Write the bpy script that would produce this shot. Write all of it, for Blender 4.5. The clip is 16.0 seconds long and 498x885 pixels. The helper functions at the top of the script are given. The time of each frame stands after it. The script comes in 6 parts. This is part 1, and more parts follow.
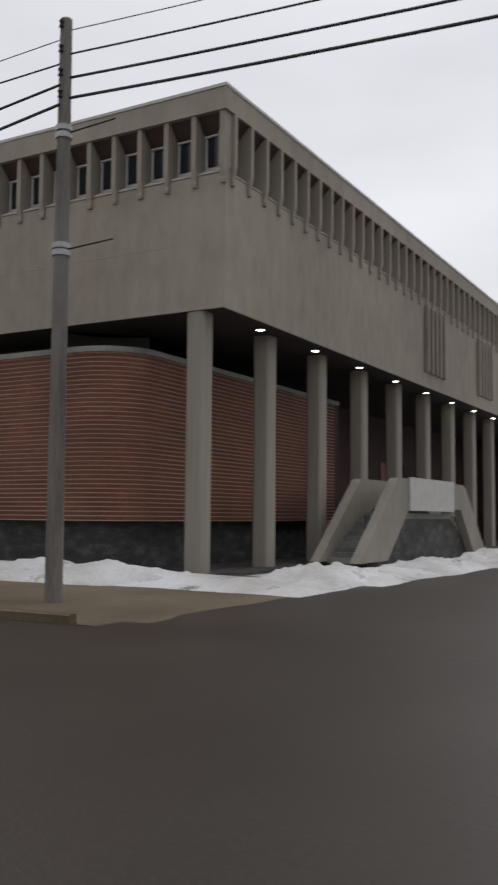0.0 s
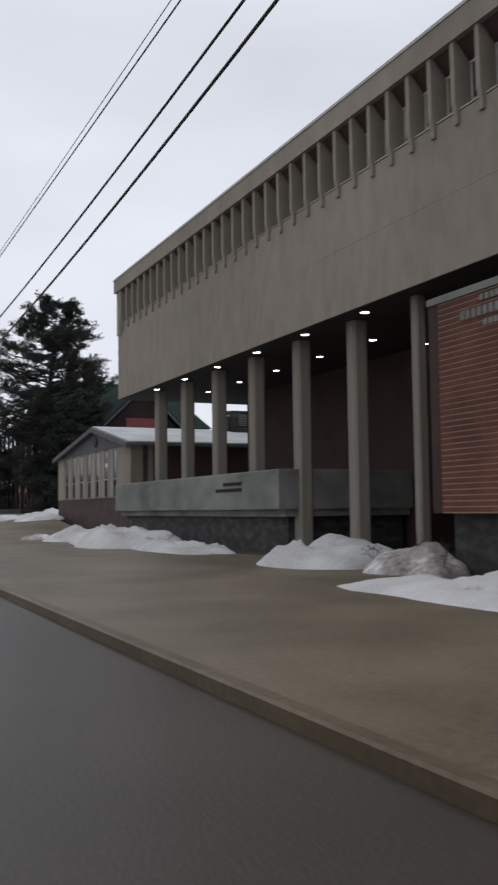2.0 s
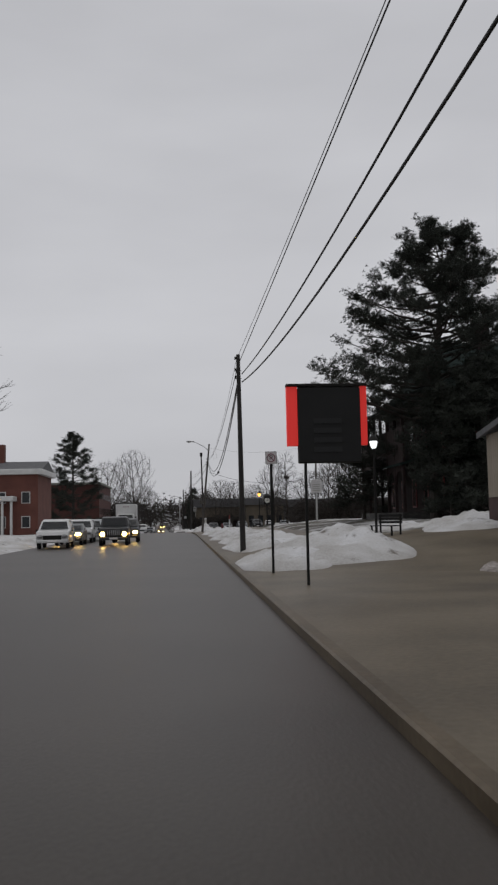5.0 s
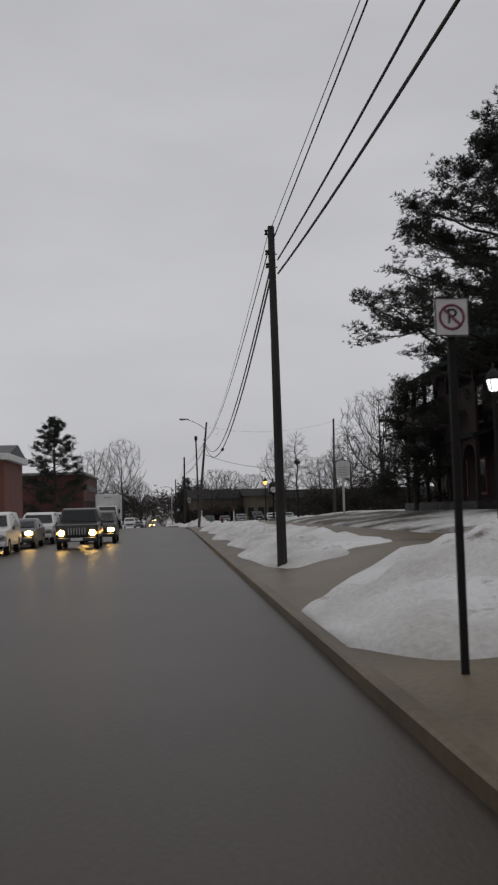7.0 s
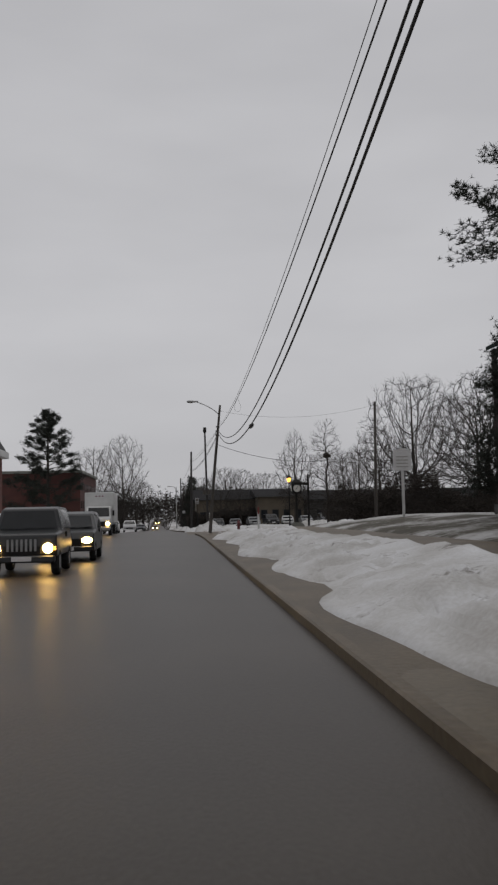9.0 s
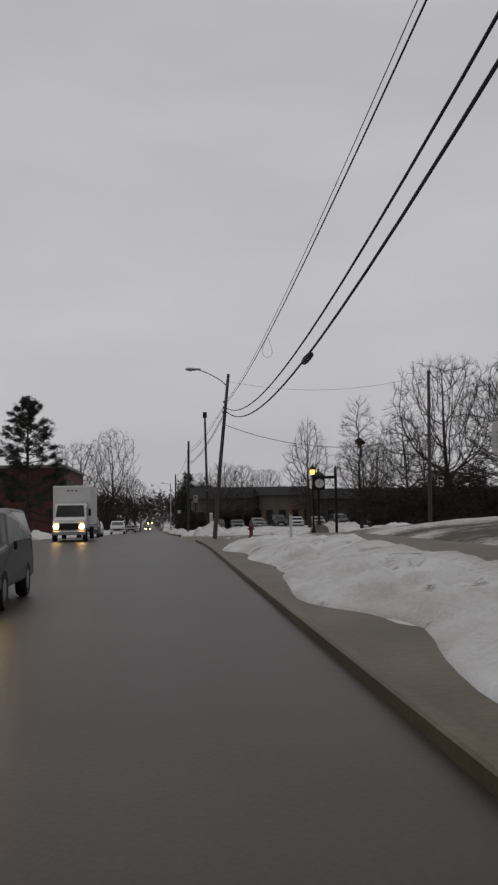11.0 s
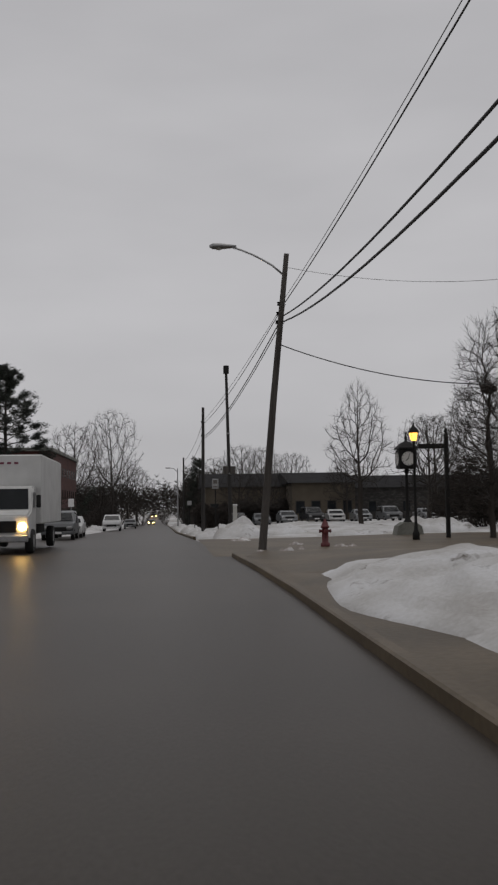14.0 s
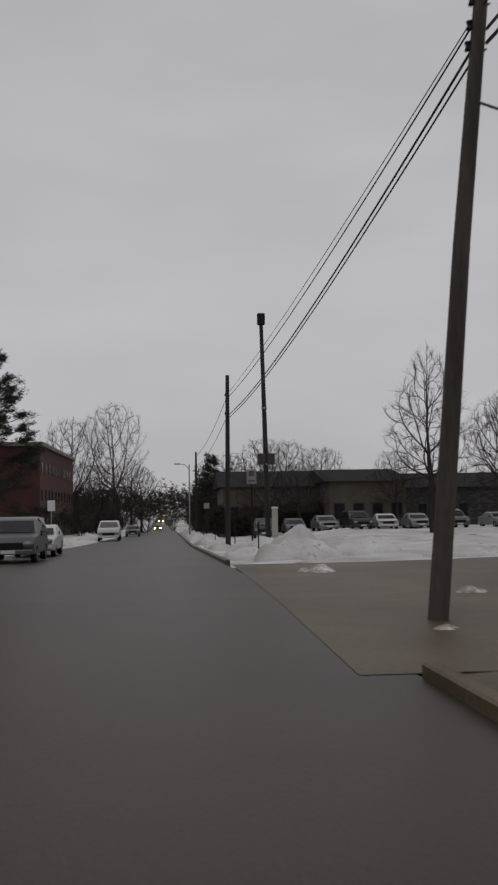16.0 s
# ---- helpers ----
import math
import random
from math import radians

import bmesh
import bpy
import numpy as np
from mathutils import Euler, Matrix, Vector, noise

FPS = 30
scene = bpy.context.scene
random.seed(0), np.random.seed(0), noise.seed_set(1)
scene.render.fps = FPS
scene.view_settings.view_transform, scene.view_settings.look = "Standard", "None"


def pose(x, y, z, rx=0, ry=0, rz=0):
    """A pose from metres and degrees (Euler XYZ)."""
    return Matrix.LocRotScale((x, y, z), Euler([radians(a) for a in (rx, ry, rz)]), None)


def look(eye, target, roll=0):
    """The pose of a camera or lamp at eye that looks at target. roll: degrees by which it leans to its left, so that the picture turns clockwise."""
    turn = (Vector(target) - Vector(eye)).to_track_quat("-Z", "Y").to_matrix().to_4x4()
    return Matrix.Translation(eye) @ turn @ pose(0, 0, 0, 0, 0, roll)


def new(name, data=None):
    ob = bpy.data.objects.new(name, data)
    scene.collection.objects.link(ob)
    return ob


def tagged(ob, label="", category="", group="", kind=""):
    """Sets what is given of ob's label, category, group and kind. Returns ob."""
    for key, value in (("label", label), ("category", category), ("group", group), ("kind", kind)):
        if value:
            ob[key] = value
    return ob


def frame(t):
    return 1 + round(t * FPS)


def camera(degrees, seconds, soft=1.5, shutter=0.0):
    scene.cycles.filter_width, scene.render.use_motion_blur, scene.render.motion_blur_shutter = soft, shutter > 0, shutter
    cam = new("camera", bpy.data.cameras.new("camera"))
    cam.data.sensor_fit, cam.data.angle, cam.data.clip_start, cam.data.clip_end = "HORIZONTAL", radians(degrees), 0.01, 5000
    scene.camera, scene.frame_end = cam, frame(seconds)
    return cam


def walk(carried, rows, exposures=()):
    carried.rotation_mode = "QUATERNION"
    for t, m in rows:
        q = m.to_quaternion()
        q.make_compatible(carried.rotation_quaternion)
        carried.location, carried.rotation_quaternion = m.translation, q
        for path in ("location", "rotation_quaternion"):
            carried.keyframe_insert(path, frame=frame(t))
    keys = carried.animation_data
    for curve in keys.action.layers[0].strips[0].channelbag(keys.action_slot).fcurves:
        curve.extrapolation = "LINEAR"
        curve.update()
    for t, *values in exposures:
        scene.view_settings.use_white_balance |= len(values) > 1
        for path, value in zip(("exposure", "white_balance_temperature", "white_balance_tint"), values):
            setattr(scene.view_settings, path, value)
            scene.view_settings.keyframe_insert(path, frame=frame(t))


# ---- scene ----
cam = camera(30.5, 16.0, soft=2.3, shutter=0.2)
PATH = [
    (0, (-7.365, 5.437, 1.541), (-5.627, 6.414, 1.702), 0.5),
    (0.5, (-5.148, 8.155, 1.538), (-3.573, 9.377, 1.702), 1.5),
    (1, (-3.102, 11.142, 1.542), (-1.744, 12.603, 1.701), 1.2),
    (1.5, (-1.43, 14.103, 1.547), (-0.33, 15.767, 1.697), 0.7),
    (2, (-0.237, 17.447, 1.538), (0.608, 19.255, 1.682), -0.7),
    (2.5, (0.428, 21.236, 1.539), (1.031, 23.137, 1.685), -1.2),
    (3, (1.037, 25.309, 1.528), (1.414, 27.267, 1.677), -1.3),
    (3.5, (1.218, 29.861, 1.506), (1.441, 31.842, 1.675), -1.1),
    (4, (1.249, 33.877, 1.532), (1.417, 35.861, 1.715), -0.9),
    (4.5, (1.201, 37.849, 1.567), (1.352, 39.836, 1.742), -1.2),
    (7, (1.185, 59.742, 1.526), (1.355, 61.729, 1.675), -1.5),
    (7.5, (1.11, 63.797, 1.53), (1.281, 65.783, 1.691), -1.6),
    (8, (1.028, 67.849, 1.54), (1.196, 69.835, 1.698), -1.3),
    (8.5, (0.992, 72.016, 1.541), (1.156, 74.004, 1.693), -1.1),
    (9, (1.043, 76.146, 1.542), (1.204, 78.133, 1.697), -1.2),
    (11.5, (0.971, 96.967, 1.575), (1.146, 98.953, 1.731), -0.8),
    (12, (0.97, 100.643, 1.565), (1.141, 102.63, 1.725), -0.8),
    (12.5, (0.899, 105.348, 1.565), (1.071, 107.335, 1.715), -0.7),
    (13, (0.87, 109.954, 1.554), (1.043, 111.942, 1.7), -0.7),
    (13.5, (0.821, 114.274, 1.552), (0.989, 116.261, 1.702), -1.1),
    (14, (0.725, 119.057, 1.528), (0.888, 121.045, 1.668), -0.8),
    (14.5, (0.684, 123.999, 1.531), (0.84, 125.988, 1.672), -0.9),
    (15, (0.536, 128.859, 1.508), (0.692, 130.848, 1.644), -0.9),
    (15.5, (0.397, 133.872, 1.501), (0.549, 135.861, 1.646), -1.2),
    (16, (0.274, 138.695, 1.54), (0.423, 140.684, 1.689), -0.9),
]
EXPOSURES = [(0.0, 0.75, 6450, 10), (0.5, 1.0, 6400, 10), (1.0, 1.08, 6350, 10), (1.5, 1.0, 6300, 10), (2.0, 0.7, 6200, 10), (2.5, 0.45, 6150, 10), (3.0, 0.3, 6150, 10), (3.5, 0.2, 6250, 10),
             (4.5, 0.15, 6450, 10), (7.0, 0.1, 6550, 10), (12.0, 0.0, 6650, 10), (16.0, -0.05, 6650, 11)]
walk(cam, [(t, look(eye, target, roll)) for t, eye, target, roll in PATH], EXPOSURES)

# ---- world and sun: overcast winter dusk ----
world = bpy.data.worlds.new("overcast_sky")
scene.world = world
world.use_nodes = True
wn, wl = world.node_tree.nodes, world.node_tree.links
wn.clear()
sky = wn.new("ShaderNodeTexSky")
sky.sky_type = "NISHITA"
sky.sun_disc = False
sky.sun_elevation, sky.sun_rotation = radians(80), radians(135)
grey = wn.new("ShaderNodeHueSaturation")
grey.inputs["Saturation"].default_value = 0.12
wl.new(sky.outputs[0], grey.inputs["Color"])
coord = wn.new("ShaderNodeTexCoord")
stretch = wn.new("ShaderNodeMapping")
stretch.inputs["Scale"].default_value = (1.0, 1.0, 3.2)
wl.new(coord.outputs["Generated"], stretch.inputs["Vector"])
cloud = wn.new("ShaderNodeTexNoise")
cloud.inputs["Scale"].default_value, cloud.inputs["Detail"].default_value = 2.2, 5.0
cloud.inputs["Roughness"].default_value = 0.45
wl.new(stretch.outputs[0], cloud.inputs["Vector"])
tone = wn.new("ShaderNodeValToRGB")
tone.color_ramp.elements[0].position, tone.color_ramp.elements[1].position = 0.25, 0.75
tone.color_ramp.elements[0].color = (4.1, 4.13, 4.38, 1)
tone.color_ramp.elements[1].color = (5.5, 5.54, 5.82, 1)
wl.new(cloud.outputs["Fac"], tone.inputs["Fac"])
blend = wn.new("ShaderNodeMixRGB")
blend.inputs["Fac"].default_value = 0.88
wl.new(grey.outputs[0], blend.inputs["Color1"])
wl.new(tone.outputs[0], blend.inputs["Color2"])
back = wn.new("ShaderNodeBackground")
back.inputs["Strength"].default_value = 0.1
wl.new(blend.outputs[0], back.inputs["Color"])
wl.new(back.outputs[0], wn.new("ShaderNodeOutputWorld").inputs[0])
sun = new("sun", bpy.data.lights.new("sun", "SUN"))
sun.data.energy, sun.data.angle, sun.data.color = 0.5, radians(40), (1.0, 0.98, 0.95)
sun.matrix_world = look((20, -6, 60), (14, 0, 0))


# ---- materials ----
def material(name, colors, scale=4.0, rough=0.8, metal=0.0, bump=0.2, fine=40.0, spread=0.0, emit=0.0, stretch=(1, 1, 1), grain=0.35, gloss=0.5):
    """A surface whose colour runs between the given ones at two scales, with grain in relief."""
    m = bpy.data.materials.new(name)
    m.use_nodes = True
    n, l = m.node_tree.nodes, m.node_tree.links
    p = n["Principled BSDF"]
    c = n.new("ShaderNodeTexCoord")
    mp = n.new("ShaderNodeMapping")
    mp.inputs["Scale"].default_value = stretch
    l.new(c.outputs["Object"], mp.inputs["Vector"])
    a = n.new("ShaderNodeTexNoise")
    a.inputs["Scale"].default_value, a.inputs["Detail"].default_value = scale, 6
    b = n.new("ShaderNodeTexNoise")
    b.inputs["Scale"].default_value, b.inputs["Detail"].default_value = fine, 4
    l.new(mp.outputs[0], a.inputs["Vector"])
    l.new(mp.outputs[0], b.inputs["Vector"])
    mix = n.new("ShaderNodeMix")
    mix.inputs[0].default_value = grain
    l.new(a.outputs["Fac"], mix.inputs[2])
    l.new(b.outputs["Fac"], mix.inputs[3])
    ramp = n.new("ShaderNodeValToRGB")
    while len(ramp.color_ramp.elements) < len(colors):
        ramp.color_ramp.elements.new(0.5)
    for k, e in enumerate(ramp.color_ramp.elements):
        e.position, e.color = 0.32 + 0.36 * k / max(1, len(colors) - 1), (*colors[k], 1)
    l.new(mix.outputs[0], ramp.inputs["Fac"])
    out = ramp.outputs[0]
    if spread:
        info = n.new("ShaderNodeObjectInfo")
        geo = n.new("ShaderNodeNewGeometry")
        add = n.new("ShaderNodeMath")
        l.new(info.outputs["Random"], add.inputs[0])
        l.new(geo.outputs["Random Per Island"], add.inputs[1])
        wrap = n.new("ShaderNodeMath")
        wrap.operation = "FRACT"
        l.new(add.outputs[0], wrap.inputs[0])
        rng = n.new("ShaderNodeMapRange")
        rng.inputs[3].default_value, rng.inputs[4].default_value = 1 - spread, 1 + spread
        l.new(wrap.outputs[0], rng.inputs[0])
        hsv = n.new("ShaderNodeHueSaturation")
        l.new(rng.outputs[0], hsv.inputs["Value"])
        l.new(out, hsv.inputs["Color"])
        out = hsv.outputs[0]
    l.new(out, p.inputs["Base Color"])
    p.inputs["Roughness"].default_value, p.inputs["Metallic"].default_value = rough, metal
    p.inputs["Specular IOR Level"].default_value = gloss
    if bump:
        bp = n.new("ShaderNodeBump")
        bp.inputs["Strength"].default_value, bp.inputs["Distance"].default_value = bump, 0.02
        l.new(b.outputs["Fac"], bp.inputs["Height"])
        l.new(bp.outputs[0], p.inputs["Normal"])
    if emit:
        p.inputs["Emission Color"].default_value = (*colors[-1], 1)
        p.inputs["Emission Strength"].default_value = emit
    return m


CONCRETE = material("concrete", [(0.175, 0.149, 0.118), (0.232, 0.2, 0.16), (0.287, 0.251, 0.204)], 0.16, 0.85, bump=0.05, fine=2.2, stretch=(1, 1, 0.45), grain=0.4)
COLUMN = material("column_concrete", [(0.165, 0.146, 0.118), (0.26, 0.234, 0.194)], 0.5, 0.85, bump=0.06, fine=6, stretch=(1, 1, 0.3))
PALE = material("pale_concrete", [(0.07, 0.075, 0.064), (0.16, 0.162, 0.143), (0.235, 0.235, 0.212)], 0.8, 0.85, bump=0.2, fine=22, stretch=(1, 0.6, 1))
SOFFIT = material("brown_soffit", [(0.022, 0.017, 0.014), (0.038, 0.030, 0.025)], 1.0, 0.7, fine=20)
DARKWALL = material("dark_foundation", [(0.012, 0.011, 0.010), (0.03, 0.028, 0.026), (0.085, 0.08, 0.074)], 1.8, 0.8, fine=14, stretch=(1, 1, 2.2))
BRICK = material("red_brick", [(0.054, 0.0175, 0.0095), (0.104, 0.033, 0.0175), (0.160, 0.055, 0.031)], 0.6, 0.85, bump=0.2, fine=8, spread=0.1)
MORTAR = material("mortar", [(0.30, 0.20, 0.145), (0.46, 0.33, 0.245)], 0.5, 0.9, fine=60)
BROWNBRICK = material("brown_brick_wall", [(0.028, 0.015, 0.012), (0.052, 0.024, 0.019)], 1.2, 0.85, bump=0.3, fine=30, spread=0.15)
GLASS = material("dark_window_glass", [(0.012, 0.014, 0.016), (0.03, 0.033, 0.036)], 1.0, 0.08, bump=0.0, gloss=0.3)
TRIM = material("window_trim", [(0.32, 0.31, 0.28), (0.42, 0.41, 0.38)], 4, 0.6, fine=60)
ASPHALT = material("wet_asphalt", [(0.026, 0.0208, 0.0165), (0.0385, 0.031, 0.0247), (0.055, 0.0455, 0.037)], 0.25, 0.42, bump=0.2, fine=25, grain=0.5, gloss=0.2)
SLUSH = material("brown_slush", [(0.045, 0.033, 0.019), (0.085, 0.063, 0.037), (0.135, 0.103, 0.066)], 0.35, 0.5, bump=0.3, fine=12, gloss=0.25)
PAVING = material("muddy_paving", [(0.06, 0.047, 0.031), (0.112, 0.09, 0.06), (0.16, 0.131, 0.092)], 0.35, 0.5, bump=0.3, fine=12, gloss=0.25)


def snow_material(name, colors, dirt, amount):
    """Old snow: soft colour, lumps in relief at two sizes, and scattered patches of road dirt."""
    m = material(name, colors, 0.45, 0.75, bump=0.7, fine=14, grain=0.26)
    n, l = m.node_tree.nodes, m.node_tree.links
    p = n["Principled BSDF"]
    clean = p.inputs["Base Color"].links[0].from_socket
    coord = [q for q in n if q.type == "TEX_COORD"][0]
    spots = n.new("ShaderNodeTexNoise")
    spots.inputs["Scale"].default_value, spots.inputs["Detail"].default_value, spots.inputs["Roughness"].default_value = 0.8, 8, 0.68
    l.new(coord.outputs["Object"], spots.inputs["Vector"])
    edge = n.new("ShaderNodeMapRange")
    edge.inputs[1].default_value, edge.inputs[2].default_value = 0.62 - amount, 0.72 - amount
    l.new(spots.outputs["Fac"], edge.inputs[0])
    mix = n.new("ShaderNodeMixRGB")
    mix.inputs["Color2"].default_value = (*dirt, 1)
    l.new(edge.outputs[0], mix.inputs["Fac"])
    l.new(clean, mix.inputs["Color1"])
    l.new(mix.outputs[0], p.inputs["Base Color"])
    return m


SNOW = snow_material("old_snow", [(0.30, 0.285, 0.265), (0.45, 0.445, 0.44), (0.58, 0.585, 0.60)], (0.10, 0.083, 0.065), 0.03)
DIRTYSNOW = material("dirty_snow", [(0.08, 0.065, 0.055), (0.30, 0.27, 0.25), (0.68, 0.68, 0.69)], 0.9, 0.8, bump=0.7, fine=7, grain=0.35)
LAWN = material("winter_lawn", [(0.03, 0.026, 0.016), (0.06, 0.052, 0.036), (0.40, 0.395, 0.39), (0.48, 0.48, 0.49)], 0.2, 0.9, bump=0.5, fine=3, grain=0.25)
FIELD = material("snow_and_grass", [(0.07, 0.06, 0.038), (0.30, 0.285, 0.265), (0.50, 0.50, 0.51), (0.58, 0.585, 0.60)], 0.12, 0.85, bump=0.4, fine=3, grain=0.3)
POLEWOOD = material("weathered_pole_wood", [(0.065, 0.058, 0.052), (0.125, 0.113, 0.10), (0.18, 0.165, 0.15)], 3, 0.9, bump=0.4, fine=30, stretch=(1, 1, 0.12))
MIDPOLE = material("damp_pole_wood", [(0.032, 0.028, 0.025), (0.06, 0.053, 0.047), (0.09, 0.081, 0.073)], 3, 0.9, bump=0.4, fine=30, stretch=(1, 1, 0.12))
DARKPOLE = material("creosoted_pole_wood", [(0.013, 0.0115, 0.0105), (0.033, 0.029, 0.027)], 3, 0.85, bump=0.4, fine=30, stretch=(1, 1, 0.12))
CABLE = material("black_cable", [(0.010, 0.010, 0.011), (0.022, 0.022, 0.023)], 3, 0.6, bump=0)
WIRE = material("grey_wire", [(0.05, 0.05, 0.05), (0.09, 0.09, 0.09)], 3, 0.5, bump=0)
STEEL = material("galvanised_steel", [(0.22, 0.22, 0.22), (0.34, 0.34, 0.34)], 6, 0.45, 0.8, fine=60)
BLACKIRON = material("black_painted_iron", [(0.010, 0.010, 0.010), (0.02, 0.019, 0.018)], 6, 0.7, fine=60, gloss=0.2)
BARK = material("bark", [(0.02, 0.016, 0.013), (0.05, 0.041, 0.034)], 4, 0.95, bump=0.6, fine=25, stretch=(1, 1, 0.25))
TWIG = material("bare_twigs", [(0.018, 0.0145, 0.012), (0.036, 0.03, 0.026)], 3, 0.95, bump=0)
NEEDLES = material("conifer_needles", [(0.008, 0.0105, 0.0075), (0.015, 0.0195, 0.013), (0.024, 0.03, 0.02)], 1.5, 0.8, bump=0, spread=0.35)
BOARD = material("tan_board", [(0.19, 0.162, 0.128), (0.32, 0.277, 0.222)], 1.2, 0.8, bump=0.3, fine=20, spread=0.18, stretch=(1, 1, 0.2))
DARKBRICK = material("dark_red_brick", [(0.011, 0.006, 0.0055), (0.026, 0.011, 0.0095)], 2, 0.9, fine=30)
PLINTHBRICK = material("brown_red_plinth_brick", [(0.045, 0.026, 0.024), (0.085, 0.05, 0.045)], 1.2, 0.9, fine=12)
GREENROOF = material("dark_green_shingles", [(0.011, 0.018, 0.0165), (0.026, 0.037, 0.034)], 1.5, 0.95, fine=15, gloss=0.1)
DARKROOF = material("dark_grey_shingles", [(0.016, 0.016, 0.017), (0.034, 0.033, 0.034)], 1.5, 0.95, fine=15, gloss=0.1)
GREYROOF = material("grey_shingles", [(0.06, 0.06, 0.063), (0.12, 0.12, 0.124)], 2, 0.85, fine=15)
ROOFSNOW = material("roof_snow", [(0.26, 0.27, 0.275), (0.44, 0.45, 0.455)], 0.6, 0.8, fine=8)
REDPAINT = material("red_paint", [(0.12, 0.018, 0.016), (0.19, 0.03, 0.026)], 5, 0.5, fine=50)
WHITEPAINT = material("white_paint", [(0.42, 0.42, 0.41), (0.56, 0.56, 0.55)], 1.5, 0.5, fine=50)
SIGNWHITE = material("sign_sheet_white", [(0.55, 0.54, 0.54), (0.68, 0.67, 0.67)], 5, 0.4, fine=50, bump=0)
SIGNINK = material("sign_black", [(0.015, 0.015, 0.015), (0.025, 0.025, 0.025)], 5, 0.5, bump=0)
SIGNRED = material("sign_red", [(0.12, 0.02, 0.045), (0.17, 0.03, 0.06)], 5, 0.5, bump=0)
LIGHTLENS = material("downlight_lens", [(1.0, 0.95, 0.86), (1.0, 0.96, 0.88)], 1, 0.4, bump=0, emit=7.0)
AMBER = material("amber_lamp_glass", [(1.0, 0.48, 0.07), (1.0, 0.52, 0.09)], 1, 0.4, bump=0, emit=2.6)
LAMPWHITE = material("white_lamp_glass", [(0.95, 1.0, 1.0), (0.95, 1.0, 1.0)], 1, 0.4, bump=0, emit=1.3)
HEADLIGHT = material("lit_headlight", [(1.0, 0.58, 0.16), (1.0, 0.6, 0.17)], 1, 0.3, bump=0, emit=34.0)
REDGLOW = material("glowing_red_panel", [(0.9, 0.03, 0.03), (0.95, 0.045, 0.035)], 1, 0.4, bump=0, emit=0.2)
SCREEN = material("dark_display_screen", [(0.003, 0.0035, 0.004), (0.007, 0.0075, 0.008)], 2, 0.75, bump=0)
SCREENTEXT = material("unlit_display_letters", [(0.011, 0.012, 0.013), (0.016, 0.017, 0.018)], 2, 0.75, bump=0)
CARGLASS = material("car_window_glass", [(0.02, 0.022, 0.024), (0.035, 0.037, 0.04)], 1.0, 0.12, bump=0.0, gloss=0.75)
RUBBER = material("tyre_rubber", [(0.012, 0.012, 0.012), (0.025, 0.025, 0.025)], 5, 0.9, fine=40)
YELLOWWALL = material("buff_brick_wall", [(0.075, 0.061, 0.043), (0.122, 0.101, 0.075)], 0.6, 0.9, fine=8)
REDWALL = material("old_red_brick_wall", [(0.055, 0.022, 0.019), (0.10, 0.038, 0.031)], 0.6, 0.9, fine=8)
HOUSEBRICK = material("orange_red_brick_wall", [(0.085, 0.032, 0.024), (0.15, 0.056, 0.042)], 0.6, 0.9, fine=8)
HYDRANT = material("faded_red_enamel", [(0.075, 0.014, 0.017), (0.135, 0.025, 0.027)], 8, 0.6, fine=50)
CLOCKFACE = material("clock_face", [(0.5, 0.49, 0.46), (0.6, 0.59, 0.56)], 4, 0.4, bump=0)
# wall concrete made lighter: the sky light on the sloping sills is in the colour
LITSILL = material("lit_sill_concrete", [(0.27, 0.245, 0.21), (0.37, 0.345, 0.305)], 1.5, 0.85, fine=20)
JOINT = material("joint_sealant", [(0.25, 0.225, 0.19), (0.31, 0.285, 0.245)], 1.5, 0.85, fine=20)
SPANDREL = material("brown_spandrel", [(0.03, 0.014, 0.009), (0.052, 0.024, 0.016)], 2, 0.7, fine=20)
SHRUB = material("winter_shrub", [(0.02, 0.016, 0.013), (0.045, 0.036, 0.03)], 2, 0.95, bump=0, spread=0.4)


def paint(name, color, rough=0.35, metal=0.0):
    return material(name, [tuple(c * 0.85 for c in color), color], 1.5, rough, metal, bump=0.0)


# ---- mesh tools ----
def box(bm, x0, y0, z0, x1, y1, z1, soft=0.0):
    made = bmesh.ops.create_cube(bm, size=1)["verts"]
    for v in made:
        v.co = Vector(((x0 + x1) / 2 + v.co.x * (x1 - x0), (y0 + y1) / 2 + v.co.y * (y1 - y0), (z0 + z1) / 2 + v.co.z * (z1 - z0)))
    if soft:
        edges = list({e for v in made for e in v.link_edges})
        bmesh.ops.bevel(bm, geom=edges, offset=soft, segments=1, affect="EDGES", profile=0.5)
    return bm


def slab(*b, soft=0.0):
    return box(bmesh.new(), *b, soft=soft)


def prism(bm, outline, axis, lo, hi):
    """A closed outline of (a, b) pushed from lo to hi along an axis; (a, b) are the two other axes in order."""
    def at(p, d):
        return {"x": (d, p[0], p[1]), "y": (p[0], d, p[1]), "z": (p[0], p[1], d)}[axis]
    a = [bm.verts.new(at(p, lo)) for p in outline]
    b = [bm.verts.new(at(p, hi)) for p in outline]
    bm.faces.new(a)
    bm.faces.new(b[::-1])
    for k in range(len(a)):
        bm.faces.new((a[k], a[k - 1], b[k - 1], b[k]))
    bmesh.ops.recalc_face_normals(bm, faces=bm.faces[:])
    return bm


